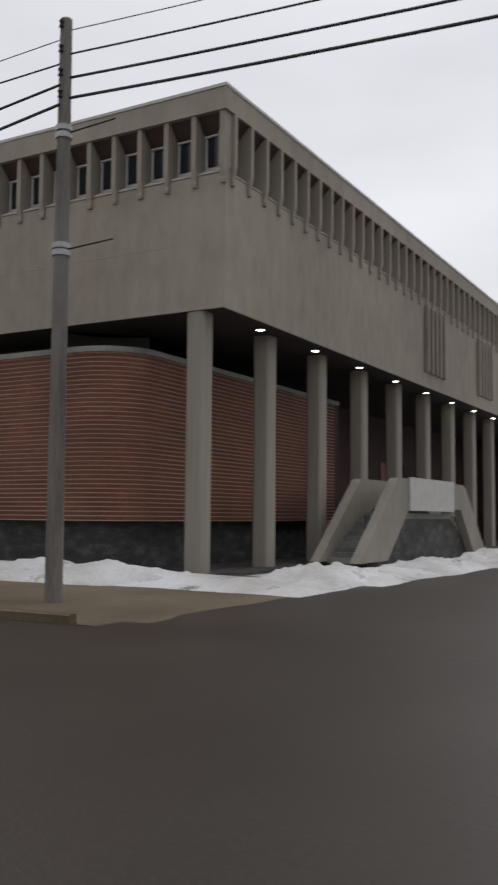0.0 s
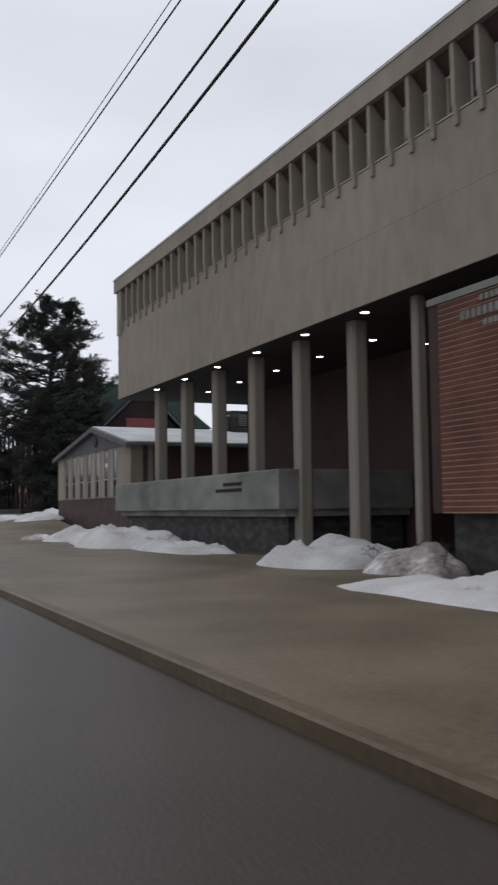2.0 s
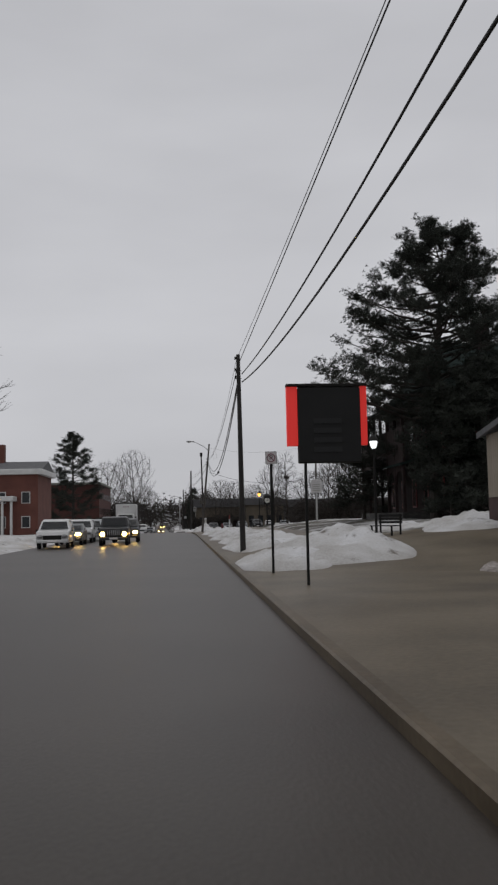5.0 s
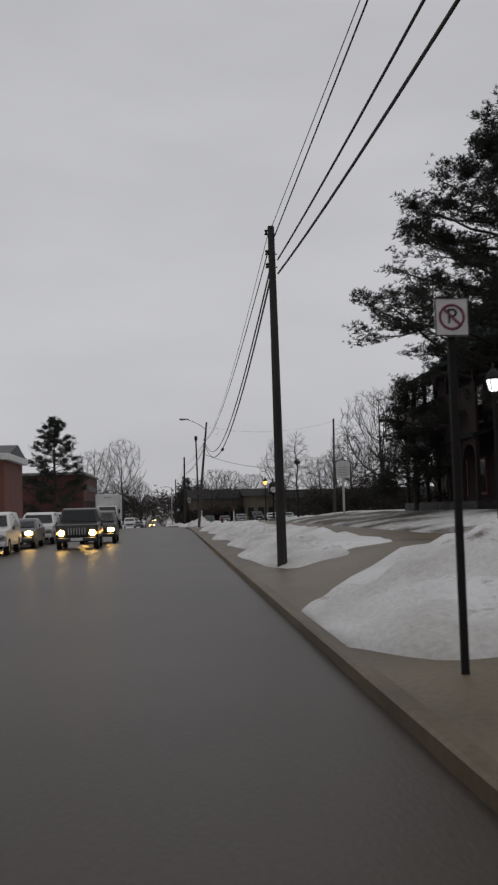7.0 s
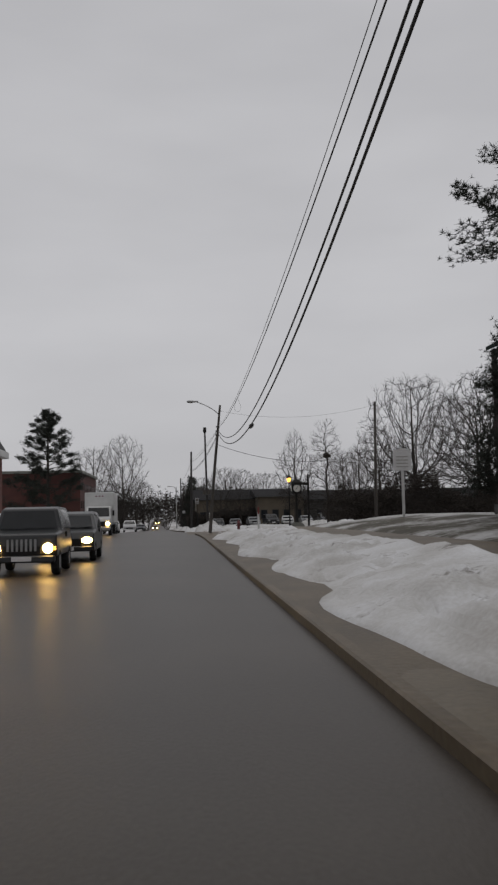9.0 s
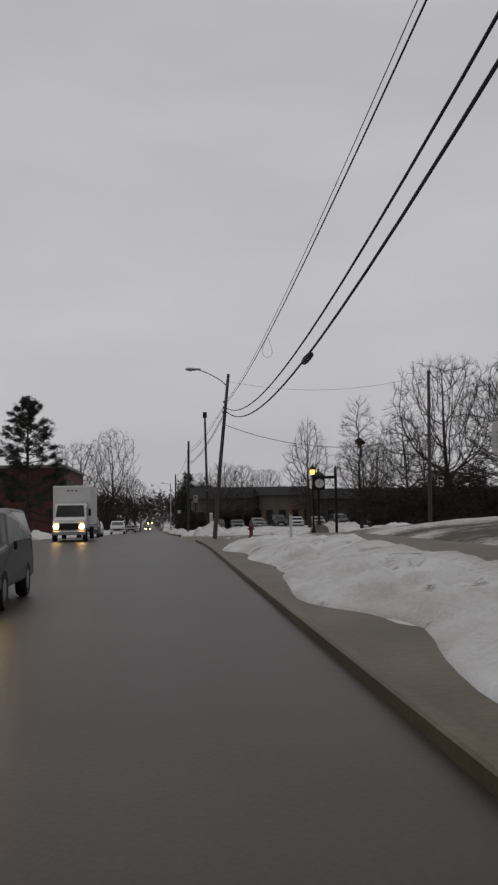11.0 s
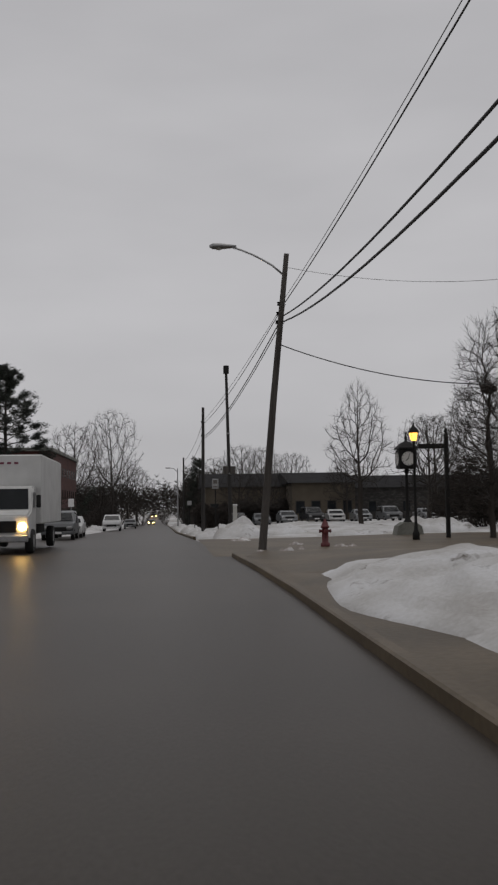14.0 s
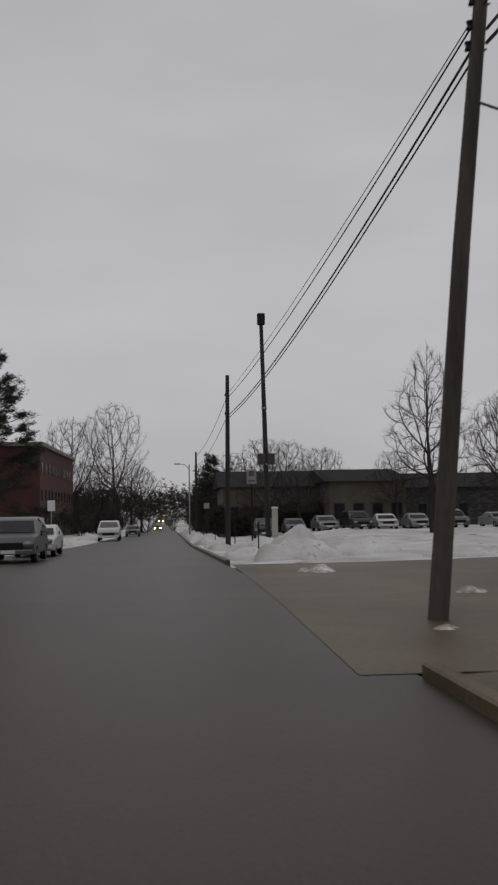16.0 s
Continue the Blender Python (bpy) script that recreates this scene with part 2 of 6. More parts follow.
def tube(bm, points, radii, sides=8):
    """A tapered tube through points."""
    rings = []
    for k, p in enumerate(points):
        p = Vector(p)
        way = (Vector(points[min(k + 1, len(points) - 1)]) - Vector(points[max(k - 1, 0)])).normalized()
        u = way.cross(Vector((0, 0, 1)) if abs(way.z) < 0.9 else Vector((1, 0, 0))).normalized()
        v = way.cross(u)
        r = radii[k] if isinstance(radii, (list, tuple)) else radii
        rings.append([bm.verts.new(p + r * (math.cos(a) * u + math.sin(a) * v)) for a in (2 * math.pi * i / sides for i in range(sides))])
    for a, b in zip(rings, rings[1:]):
        for i in range(sides):
            bm.faces.new((a[i - 1], a[i], b[i], b[i - 1]))
    bm.faces.new(rings[0])
    bm.faces.new(rings[-1][::-1])
    bmesh.ops.recalc_face_normals(bm, faces=bm.faces[:])
    return bm


def lathe(bm, profile, sides=12, at=(0, 0, 0)):
    """A body of revolution from (radius, height) pairs."""
    return tube_rings(bm, [[(at[0] + r * math.cos(2 * math.pi * i / sides), at[1] + r * math.sin(2 * math.pi * i / sides), at[2] + h) for i in range(sides)] for r, h in profile])


def tube_rings(bm, rings):
    made = [[bm.verts.new(p) for p in ring] for ring in rings]
    count = len(made[0])
    for a, b in zip(made, made[1:]):
        for i in range(count):
            bm.faces.new((a[i - 1], a[i], b[i], b[i - 1]))
    bm.faces.new(made[0][::-1])
    bm.faces.new(made[-1])
    bmesh.ops.recalc_face_normals(bm, faces=bm.faces[:])
    return bm


def mesh_of(name, bm, mat, smooth=False):
    data = bpy.data.meshes.new(name)
    bm.to_mesh(data)
    bm.free()
    data.materials.append(mat)
    if smooth:
        data.polygons.foreach_set("use_smooth", [True] * len(data.polygons))
    return data


def part(name, bm, mat, parent, label="", smooth=False, m=None):
    data = bm if isinstance(bm, bpy.types.Mesh) else mesh_of(name, bm, mat, smooth)
    ob = new(name, data)
    ob.parent = parent
    if m is not None:
        ob.matrix_basis = m
    if label:
        ob["label"] = label
    return ob


def thing(name, label, category, group="", kind="", at=(0, 0, 0), turn=0.0):
    ob = new(name)
    ob.matrix_basis = pose(*at, 0, 0, turn)
    return tagged(ob, label, category, group, kind)


def solo(name, bm, mat, label, category, group="", kind="", smooth=False, at=(0, 0, 0)):
    ob = new(name, mesh_of(name, bm, mat, smooth))
    ob.location = at
    return tagged(ob, label, category, group, kind)


def loose(name, verts, faces, mat, smooth=False):
    data = bpy.data.meshes.new(name)
    data.from_pydata([tuple(v) for v in verts], [], [tuple(f) for f in faces])
    data.materials.append(mat)
    if smooth:
        data.polygons.foreach_set("use_smooth", [True] * len(data.polygons))
    data.update()
    return data


# ---- ground, road ----
def ease(q):
    q = min(1.0, max(0.0, q))
    return q * q * (3 - 2 * q)


def fall(y):
    """The road dips gently past the crossing and rises again far off."""
    return max(-3.2, -0.015 * max(0.0, y - 155.0)) + 0.012 * min(200.0, max(0.0, y - 400.0))


def base(x, y):
    """The land without the raised lawn: the car park lies higher than the dipping road."""
    return fall(y) * (1 - 0.65 * ease((x - 5.0) / 10.0))


def level(x, y):
    """Height of the land: a raised lawn beside the road, and a gentle fall far ahead."""
    return base(x, y) + ease((y - 66.0) / 12.0) * (1 - ease((y - 134.0) / 20.0)) * (0.6 * ease((x - 3.4) / 3.9) + min(0.6, 0.1 * max(0.0, x - 9.4)))


def kerb(y):
    """The right edge of the road at y."""
    return 2.75 - 0.034 * min(57.0, max(0.0, y - 138.0)) - 0.013 * max(0.0, y - 195.0)


def sheet(xs, ys, lift, rough=0.0, skirt=False, plain=False):
    verts, faces = [], []
    for y in ys:
        for x in xs:
            xx = x(y) if callable(x) else x
            z = (base(xx, y) if plain else level(xx, y)) + lift
            if rough:
                z += rough * (noise.noise((xx * 0.35, y * 0.35, 3.0)) + 0.5 * noise.noise((xx * 1.1, y * 1.1, 7.0)))
            if skirt:
                edge = min(xs.index(x), len(xs) - 1 - xs.index(x), ys.index(y), len(ys) - 1 - ys.index(y))
                if edge < 2:
                    z = level(xx, y) - (0.09 if skirt is True else skirt) if edge == 0 else level(xx, y) + (z - level(xx, y)) * 0.55
            verts.append((xx, y, z))
    w = len(xs)
    for j in range(len(ys) - 1):
        for i in range(w - 1):
            a = j * w + i
            faces.append((a, a + 1, a + 1 + w, a + w))
    return verts, faces


def span(a, b, n):
    return [a + (b - a) * k / n for k in range(n + 1)]


v, f = sheet([-1500, -400, -120, -40, 5, 7, 9, 11, 13, 15, 40, 120, 400, 1500], [-900, -300, -60, 0, 60, 120, 155, 215, 300, 155 + 3.2 / 0.015, 400, 600, 900, 2500], -0.1, plain=True)
tagged(new("ground", loose("ground", v, f, FIELD)), "flat snowy ground with dead grass showing", "ground", kind="structure")

def far_side(y):
    """The left edge of the road, which narrows past the crossing."""
    return kerb(y) - 10.6 + 3.2 * ease((y - 165.0) / 40.0)


road_y = span(-60, 155, 36) + span(163, 700, 60)
v, f = sheet([far_side, lambda y: kerb(y) - 4.8, kerb], road_y, 0.0)
tagged(new("road", loose("road", v, f, ASPHALT)), "wet dark asphalt two-lane road", "road", kind="structure")
v, f = sheet(span(-60, kerb(0) - 10.61, 8), span(-30, 18, 8), 0.0)
tagged(new("cross_road", loose("cross_road", v, f, ASPHALT)), "wet asphalt side street that the road leaves", "road", kind="structure")
v, f = sheet([kerb(0) + 0.004, 13, 60], [-30, 0, 13.6], 0.0)
tagged(new("cross_road", loose("cross_road", v, f, ASPHALT)), "wet asphalt side street beside the civic building", "road", kind="structure")
v, f = sheet(span(2.3, 46, 40), span(138.8, 156.6, 24), 0.02, 0.03, 0.03)
tagged(new("corner_paving", loose("corner_paving", v, f, SLUSH)), "wet brown mud and paving at the street corner", "pavement", kind="structure")
v, f = sheet(span(1.9, 90, 60), span(147.2, 168.6, 20), 0.006)
tagged(new("side_street", loose("side_street", v, f, SLUSH)), "wet brown asphalt side street past the lamp clock", "road", kind="structure")
v, f = sheet(span(2.92, 13.6, 10), span(12.2, 85, 40), 0.02, 0.03, 0.015)
tagged(new("forecourt", loose("forecourt", v, f, PAVING)), "wet brown slush over the forecourt paving", "pavement", kind="structure")


def kerbstone(y0, y1):
    n = max(2, int((y1 - y0) / 6))
    bm = bmesh.new()
    rows = []
    for y in span(y0, y1, n):
        x = kerb(y)
        rows.append([(x, y, level(x, y) - 0.1), (x, y, level(x, y) + 0.12), (x + 0.03, y, level(x, y) + 0.14), (x + 0.16, y, level(x, y) + 0.14), (x + 0.16, y, level(x, y) - 0.1)])
    return tube_rings(bm, rows)


solo("kerb", kerbstone(14, 147), SLUSH, "dirty wet concrete kerb along the road", "kerb", kind="structure")
solo("kerb", kerbstone(169, 420), SLUSH, "dirty wet concrete kerb along the road", "kerb", kind="structure")


def mound(x, y, rx, ry, h, mat=None, turn=0.0, seed=0, label="bank of ploughed old snow beside the road", lean=0.0):
    """A ploughed snow heap with an uneven outline and lumps."""
    rings, sides = 16, 44
    verts = [(0, 0, h * 0.72)]
    for j in range(1, rings + 1):
        q = j / rings
        for i in range(sides):
            a = 2 * math.pi * i / sides
            edge = 1 + 0.28 * noise.noise((math.cos(a) * 1.4 + seed, math.sin(a) * 1.4, seed * 0.7))
            px, py = rx * q * edge * math.cos(a), ry * q * edge * math.sin(a)
            fall = math.cos(min(1, q) * math.pi / 2) ** 0.7
            lump = 0.72 + 0.55 * noise.noise((px * 0.55 + seed, py * 0.55, 1.0)) + 0.30 * noise.noise((px * 1.3, py * 1.3 + seed, 4.0))
            rim = min(1, 4 - 4 * q)
            z = h * fall * lump + rim * (0.13 * noise.noise((px * 2.6, py * 2.6, seed)) + 0.07 * noise.noise((px * 6, py * 6, seed)))
            land = level(x + px, y + py) - level(x, y)
            verts.append((px + lean * z, py, land - 0.12 if j == rings else land + z * (1 if q < 0.9 else 0.7)))
    faces = [(0, 1 + i, 1 + (i + 1) % sides) for i in range(sides)]
    for j in range(rings - 1):
        for i in range(sides):
            a, b = 1 + j * sides + i, 1 + j * sides + (i + 1) % sides
            faces.append((a, a + sides, b + sides, b))
    ob = new("snowbank", loose("snowbank", verts, faces, mat or SNOW, True))
    ob.matrix_basis = pose(x, y, level(x, y), 0, 0, turn)
    return tagged(ob, label, "snowbank", "snowbanks along the road")


HEAPS = [
    (9.6, 19.0, 1.4, 3.2, 0.62), (10.0, 24.6, 1.3, 2.4, 0.5), (10.4, 28.8, 1.4, 2.4, 0.55), (12.2, 14.4, 3.6, 1.3, 0.5), (18.5, 14.0, 3.6, 1.2, 0.42), (25, 13.6, 4.0, 1.3, 0.5), (31, 13.6, 3.5, 1.4, 0.5), (38, 13.6, 4.5, 1.4, 0.5),
    (12.3, 39.2, 2.2, 2.2, 0.9), (11.6, 56.0, 2.2, 6.6, 0.98), (12.2, 63.2, 2.6, 2.0, 0.8), (6.5, 73.8, 2.9, 4.4, 0.95), (4.5, 72.0, 1.8, 3.6, 0.65), (13.2, 80.5, 1.6, 3.5, 0.4), (12.4, 90, 1.5, 4.5, 0.35), (15.4, 85.5, 3.0, 1.5, 0.5),
    (4.9, 88.5, 1.5, 6.5, 0.42), (5.2, 100, 1.7, 7.0, 0.36), (5.0, 111, 1.7, 7.5, 0.4), (5.4, 123, 1.8, 7.5, 0.36), (5.0, 133, 1.7, 5.5, 0.4), (13.5, 145, 2.6, 3.0, 0.5),
    (16.0, 172.0, 2.4, 1.6, 1.15), (11.0, 171.0, 2.2, 1.2, 0.35), (4.7, 172.8, 1.7, 2.4, 1.15), (7.0, 174.0, 2.2, 2.2, 0.9), (2.9, 175.5, 1.0, 2.0, 0.45), (3.9, 180, 1.5, 3.6, 0.8), (2.5, 194, 0.9, 4.0, 0.35), (2.2, 206, 1.2, 6.0, 0.7), (1.9, 226, 1.2, 8.0, 0.7),
    (-10.6, 176, 1.3, 5.0, 0.6), (-9.1, 192, 1.2, 6.0, 0.6), (-8.9, 206, 1.2, 6.0, 0.7), (-9.0, 254, 1.2, 8.0, 0.8), (-9.4, 280, 1.3, 9.0, 0.9), (1.6, 252, 1.2, 8.0, 0.8), (1.2, 280, 1.2, 9.0, 0.8), (-9.6, 157, 1.3, 7.0, 0.6), (-9.5, 141, 1.4, 6.0, 0.6), (-9.6, 122, 1.4, 6.0, 0.5), (-9.7, 105, 1.4, 6.0, 0.5), (-8.9, 232, 1.2, 7.0, 0.7), (11.8, 50.0, 1.5, 4.5, 0.5),
]
for k, (x, y, rx, ry, h) in enumerate(HEAPS):
    mound(x, y, rx, ry, h, seed=k * 3.7 + 1)
mound(12.2, 34.9, 1.0, 1.7, 0.85, DIRTYSNOW, seed=91.0, label="dirty snow heap with soil and twigs")
mound(10.2, 66.4, 0.9, 1.1, 0.4, DIRTYSNOW, seed=97.0, label="dirty snow heap with soil and twigs")
for k, (x, y, r) in enumerate(((4.5, 149.8, 0.35), (5.1, 150.6, 0.25), (6.9, 152.0, 0.55), (5.5, 155.0, 0.4), (3.6, 150.2, 0.25))):
    mound(x, y, r * 0.8, r * 0.6, 0.12, DIRTYSNOW, seed=60.0 + 2.3 * k, label="scrap of melting snow on wet mud")
mound(3.9, 163.5, 0.5, 0.9, 0.16, DIRTYSNOW, seed=95.0, label="dirty snow heap with soil and twigs")

# snow lying on the verges, lumpy
v, f = sheet([lambda y: kerb(y) + 0.9] + span(4.1, 7.35, 13), span(84, 139.5, 100), 0.13, 0.24, True)
tagged(new("snow_verge", loose("snow_verge", v, f, SNOW, True)), "uneven melting snow lying on the verge", "snow", kind="structure")
v, f = sheet(span(7.0, 9.9, 6), span(83.5, 146.8, 60), 0.05, 0.02, 0.04)
tagged(new("footpath", loose("footpath", v, f, SLUSH)), "wet brown footpath between verge and lawn", "path", kind="structure")
v, f = sheet(span(9.51, 44, 40), span(84, 147.5, 72), 0.06, 0.1, True)
tagged(new("lawn", loose("lawn", v, f, LAWN, True)), "dead winter lawn with melting snow patches", "lawn", kind="structure")
v, f = sheet([lambda y: kerb(y) + 0.4] + span(4.6, 40, 18), span(169.3, 260, 50), 0.1, 0.22, True)
tagged(new("snow_verge", loose("snow_verge", v, f, SNOW, True)), "uneven melting snow lying on the verge", "snow", kind="structure")
v, f = sheet(span(-44, -18, 9) + [-15.6, lambda y: far_side(y) - 2.6, lambda y: far_side(y) - 1.6, lambda y: far_side(y) - 0.7, lambda y: far_side(y) - 0.2], span(20, 330, 150), 0.1, 0.16, True)
tagged(new("snow_verge", loose("snow_verge", v, f, SNOW, True)), "uneven melting snow lying on the verge", "snow", kind="structure")
v, f = sheet([8.2, 8.9, 9.6, 10.3, 11.0, 11.6], span(13.0, 33.5, 40), 0.2, 0.22, True)
tagged(new("snow_verge", loose("snow_verge", v, f, SNOW, True)), "old snow lying along the foot of the brick wall", "snow", kind="structure")
v, f = sheet(span(11.7, 46, 48), [12.6, 13.2, 13.8, 14.4, 15.0, 15.6], 0.2, 0.22, True)
tagged(new("snow_verge", loose("snow_verge", v, f, SNOW, True)), "old snow lying before the colonnade", "snow", kind="structure")
v, f = sheet([lambda y: kerb(y) + 0.165, lambda y: kerb(y) + 0.6, lambda y: kerb(y) + 1.6], span(84.0, 147, 28), 0.035, 0.04, 0.02)
tagged(new("verge_edge", loose("verge_edge", v, f, SLUSH)), "brown slush along the kerb", "slush", kind="structure")

# ---- civic building ----
FX, NY, FY, BX = 13.2, 17.8, 61.7, 58.0      # street face, near end, far end, back
Z0, ZS, ZT, ZR = 7.1, 11.08, 12.49, 13.2     # underside, sill, head of windows, roof top
MOD = 0.9155                                  # spacing of the fins
civic = thing("civic_building", "beige concrete civic building on columns over brick walls", "building")

bm = bmesh.new()
prism(bm, [(FX, Z0), (FX, 10.82), (FX + 0.4, ZS), (FX + 0.4, Z0)], "y", NY, FY)
part("upper_wall", bm, CONCRETE, civic, "board-smooth beige concrete wall with faint stains")
bm = bmesh.new()
prism(bm, [(NY, Z0), (NY, 10.82), (NY + 0.4, ZS), (NY + 0.4, Z0)], "x", FX + 0.405, BX)
part("upper_wall", bm, CONCRETE, civic, "board-smooth beige concrete wall with faint stains")
part("upper_wall", slab(FX + 0.63, FY - 0.5, Z0, BX, FY, ZT), CONCRETE, civic)
part("upper_wall", slab(BX - 0.5, NY + 0.63, Z0, BX, FY - 0.505, ZT), CONCRETE, civic)
part("joint", slab(FX - 0.006, NY + 1.2, 8.972, FX + 0.01, FY - 20, 8.99), JOINT, civic, "pale horizontal joint in the concrete")
bm = bmesh.new()
RX, RY = FX - 0.2, NY - 0.12
prism(bm, [(RX, RY), (BX + 0.3, RY), (BX + 0.3, FY + 0.1), (RX, FY + 0.1)], "z", ZT, ZR - 0.09)
part("roof_slab", bm, CONCRETE, civic, "deep beige concrete roof edge")
part("roof_cap", slab(RX - 0.03, RY - 0.03, ZR - 0.086, BX + 0.33, FY + 0.13, ZR), TRIM, civic, "pale metal roof cap")
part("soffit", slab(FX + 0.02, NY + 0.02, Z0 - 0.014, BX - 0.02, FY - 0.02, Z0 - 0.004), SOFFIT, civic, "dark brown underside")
part("back_panel", slab(FX + 0.42, NY + 0.42, ZS - 0.4, BX - 0.6, FY - 0.6, ZT - 0.004), CONCRETE, civic)

fin_bm = prism(bmesh.new(), [(-0.14, 11.02), (-0.07, 10.68), (-0.09, 10.6), (-0.08, 10.5), (0.0, 10.5), (0.0, 10.84), (0.4, 11.12), (0.4, ZT - 0.004), (-0.14, ZT - 0.004)], "y", -0.075, 0.075)
fin_mesh = mesh_of("fin", fin_bm, CONCRETE)
glass_mesh = mesh_of("glass", slab(0, -0.30, 0, 0.02, 0.30, 0.86), GLASS)
spandrel_mesh = mesh_of("spandrel", prism(bmesh.new(), [(-0.4, 1.338), (-0.04, 0.92), (0.03, 0.92), (0.03, 1.338)], "y", -0.372, 0.372), SPANDREL)
bm = bmesh.new()
for b in ((-0.03, -0.366, 0.0, 0.04, -0.30, 0.86), (-0.03, 0.30, 0.0, 0.04, 0.366, 0.86), (-0.06, -0.366, 0.861, 0.04, 0.366, 0.915), (-0.03, -0.366, -0.06, 0.05, 0.366, -0.001)):
    box(bm, *b)
trim_mesh = mesh_of("window_trim", bm, TRIM)
sill_mesh = mesh_of("sill", prism(bmesh.new(), [(-0.375, -0.31), (-0.03, -0.105), (-0.03, -0.062), (-0.375, -0.27)], "y", -0.374, 0.374), LITSILL)


def bays(count, origin, along, turn):
    for k in range(count):
        p = origin + along * (k * MOD)
        part("fin", fin_mesh, None, civic, m=pose(p.x, p.y, 0, 0, 0, turn))
        if k + 1 < count:
            q = p + along * (MOD / 2)
            inward = Vector((math.cos(radians(turn)), math.sin(radians(turn)), 0)) * 0.36
            w = part("window", trim_mesh, None, civic, m=pose(q.x + inward.x, q.y + inward.y, ZS + 0.07, 0, 0, turn))
            part("pane", glass_mesh, None, w, m=pose(0.01, 0, 0))
            part("sill", sill_mesh, None, w, "sloping concrete sill, its paler colour painted as sky light")
            part("spandrel", spandrel_mesh, None, w, "dark brown panel over the window")


bays(48, Vector((FX, 18.75 - MOD, 0)), Vector((0, 1, 0)), 0)
bays(45, Vector((14.45 - MOD, NY, 0)), Vector((1, 0, 0)), 90)
part("corner_pier", slab(FX - 0.1, FY - 0.6, 10.3, FX + 0.6, FY - 0.1, ZT - 0.004), CONCRETE, civic)
for x0 in (29.8, 38.0):
    part("louvre_back", slab(x0, NY - 0.012, 7.9, x0 + 2.5, NY - 0.004, 10.4), DARKWALL, civic, "dark slot behind the concrete louvres")
    for k in range(5):
        part("louvre_fin", slab(x0 + k * 0.58, NY - 0.2, 7.7, x0 + k * 0.58 + 0.16, NY - 0.013, 10.6, soft=0.02), CONCRETE, civic)

col_bm = bmesh.new()
s, c = 0.3, 0.08
prism(col_bm, [(-s + c, -s), (s - c, -s), (s, -s + c), (s, s - c), (s - c, s), (-s + c, s), (-s, s - c), (-s, -s + c)], "z", 0, 1)
col_mesh = mesh_of("column", col_bm, COLUMN)


def column(x, y, z=0.0, top=Z0 - 0.014, wide=1.0):
    part("column", col_mesh, None, civic, m=Matrix.Translation((x, y, z)) @ Matrix.Diagonal((wide, wide, top - z, 1)))


for k in range(11):
    column(13.52 + 3.77 * k, 18.75, wide=0.94)
for k in range(6):
    column(14.2, 40.62 + 3.5 * k, wide=0.82)
column(13.95, 37.15, wide=0.5)
for k in range(5):
    column(20.2, 40.62 + 3.5 * k, wide=0.82)

# ground-floor brick block with a round corner, over a recessed dark foundation
BXF, BYE, RAD, BZ0, BZ1 = 12.17, 20.35, 1.55, 1.38, 6.03
BEND, BBACK = 34.25, 26.5


def run(inset=0.0):
    """The outline of the brick face, from its far street end round the corner to the back."""
    pts = [(BXF + inset, BEND), (BXF + inset, BYE + RAD)]
    r = RAD - inset
    cx, cy = BXF + RAD, BYE + RAD
    for k in range(1, 32):
        a = math.pi + k * math.pi / 64
        pts.append((cx + r * math.cos(a), cy + r * math.sin(a)))
    pts += [(cx, BYE + inset), (BBACK, BYE + inset)]
    return pts


def outline(inset):
    return run(inset) + [(BBACK, BEND - inset)]


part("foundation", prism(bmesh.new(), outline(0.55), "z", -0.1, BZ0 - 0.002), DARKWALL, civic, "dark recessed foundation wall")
brick_wall = part("brick_wall", prism(bmesh.new(), outline(0.004), "z", BZ0, BZ1), MORTAR, civic, "raked pale mortar bed of the brick wall")
part("coping", prism(bmesh.new(), outline(-0.07), "z", BZ1 + 0.003, BZ1 + 0.16), PALE, civic, "pale concrete coping with grime")
# deep block in near-black soffit colour, painting the shade of the slot above the coping
part("slot_shade_block", prism(bmesh.new(), outline(3.4), "z", BZ1 + 0.165, Z0 - 0.018), SOFFIT, civic)
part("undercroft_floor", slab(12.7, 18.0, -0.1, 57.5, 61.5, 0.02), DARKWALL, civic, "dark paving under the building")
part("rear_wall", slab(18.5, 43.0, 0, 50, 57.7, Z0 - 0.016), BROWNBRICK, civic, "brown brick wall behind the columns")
part("entrance_glass", slab(22, 34.3, 0, 22.1, 42.99, Z0 - 0.016), GLASS, civic, "dark entrance glazing")
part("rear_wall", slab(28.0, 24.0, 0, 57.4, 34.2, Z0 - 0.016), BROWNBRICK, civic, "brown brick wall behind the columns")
for k in range(6):
    part("door", slab(29.2 + 3.77 * k, 23.93, 0.9, 30.6 + 3.77 * k, 23.995, 4.6), REDPAINT if k % 2 else BROWNBRICK, civic, "tall dull red door panel")
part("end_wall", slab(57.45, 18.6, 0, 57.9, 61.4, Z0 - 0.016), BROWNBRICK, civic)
part("terrace_floor", slab(13.5, 44.1, 1.25, 18.4, 62.2, 1.5), PALE, civic)
bm = bmesh.new()
prism(bm, [(13.22, 1.5), (13.22, 2.78), (13.26, 2.82), (13.50, 2.82), (13.5, 1.5)], "y", 44.0, 62.3)
parapet = part("terrace_parapet", bm, PALE, civic, "pale stained concrete terrace parapet")
for row, (z, n) in enumerate(((2.42, 7), (2.2, 10))):
    for k in range(n):
        part("letter_bar", slab(13.19, 46.9 + 0.24 * k, z - 0.06, 13.216, 47.06 + 0.24 * k, z + 0.06), BLACKIRON, parapet)
bm = bmesh.new()
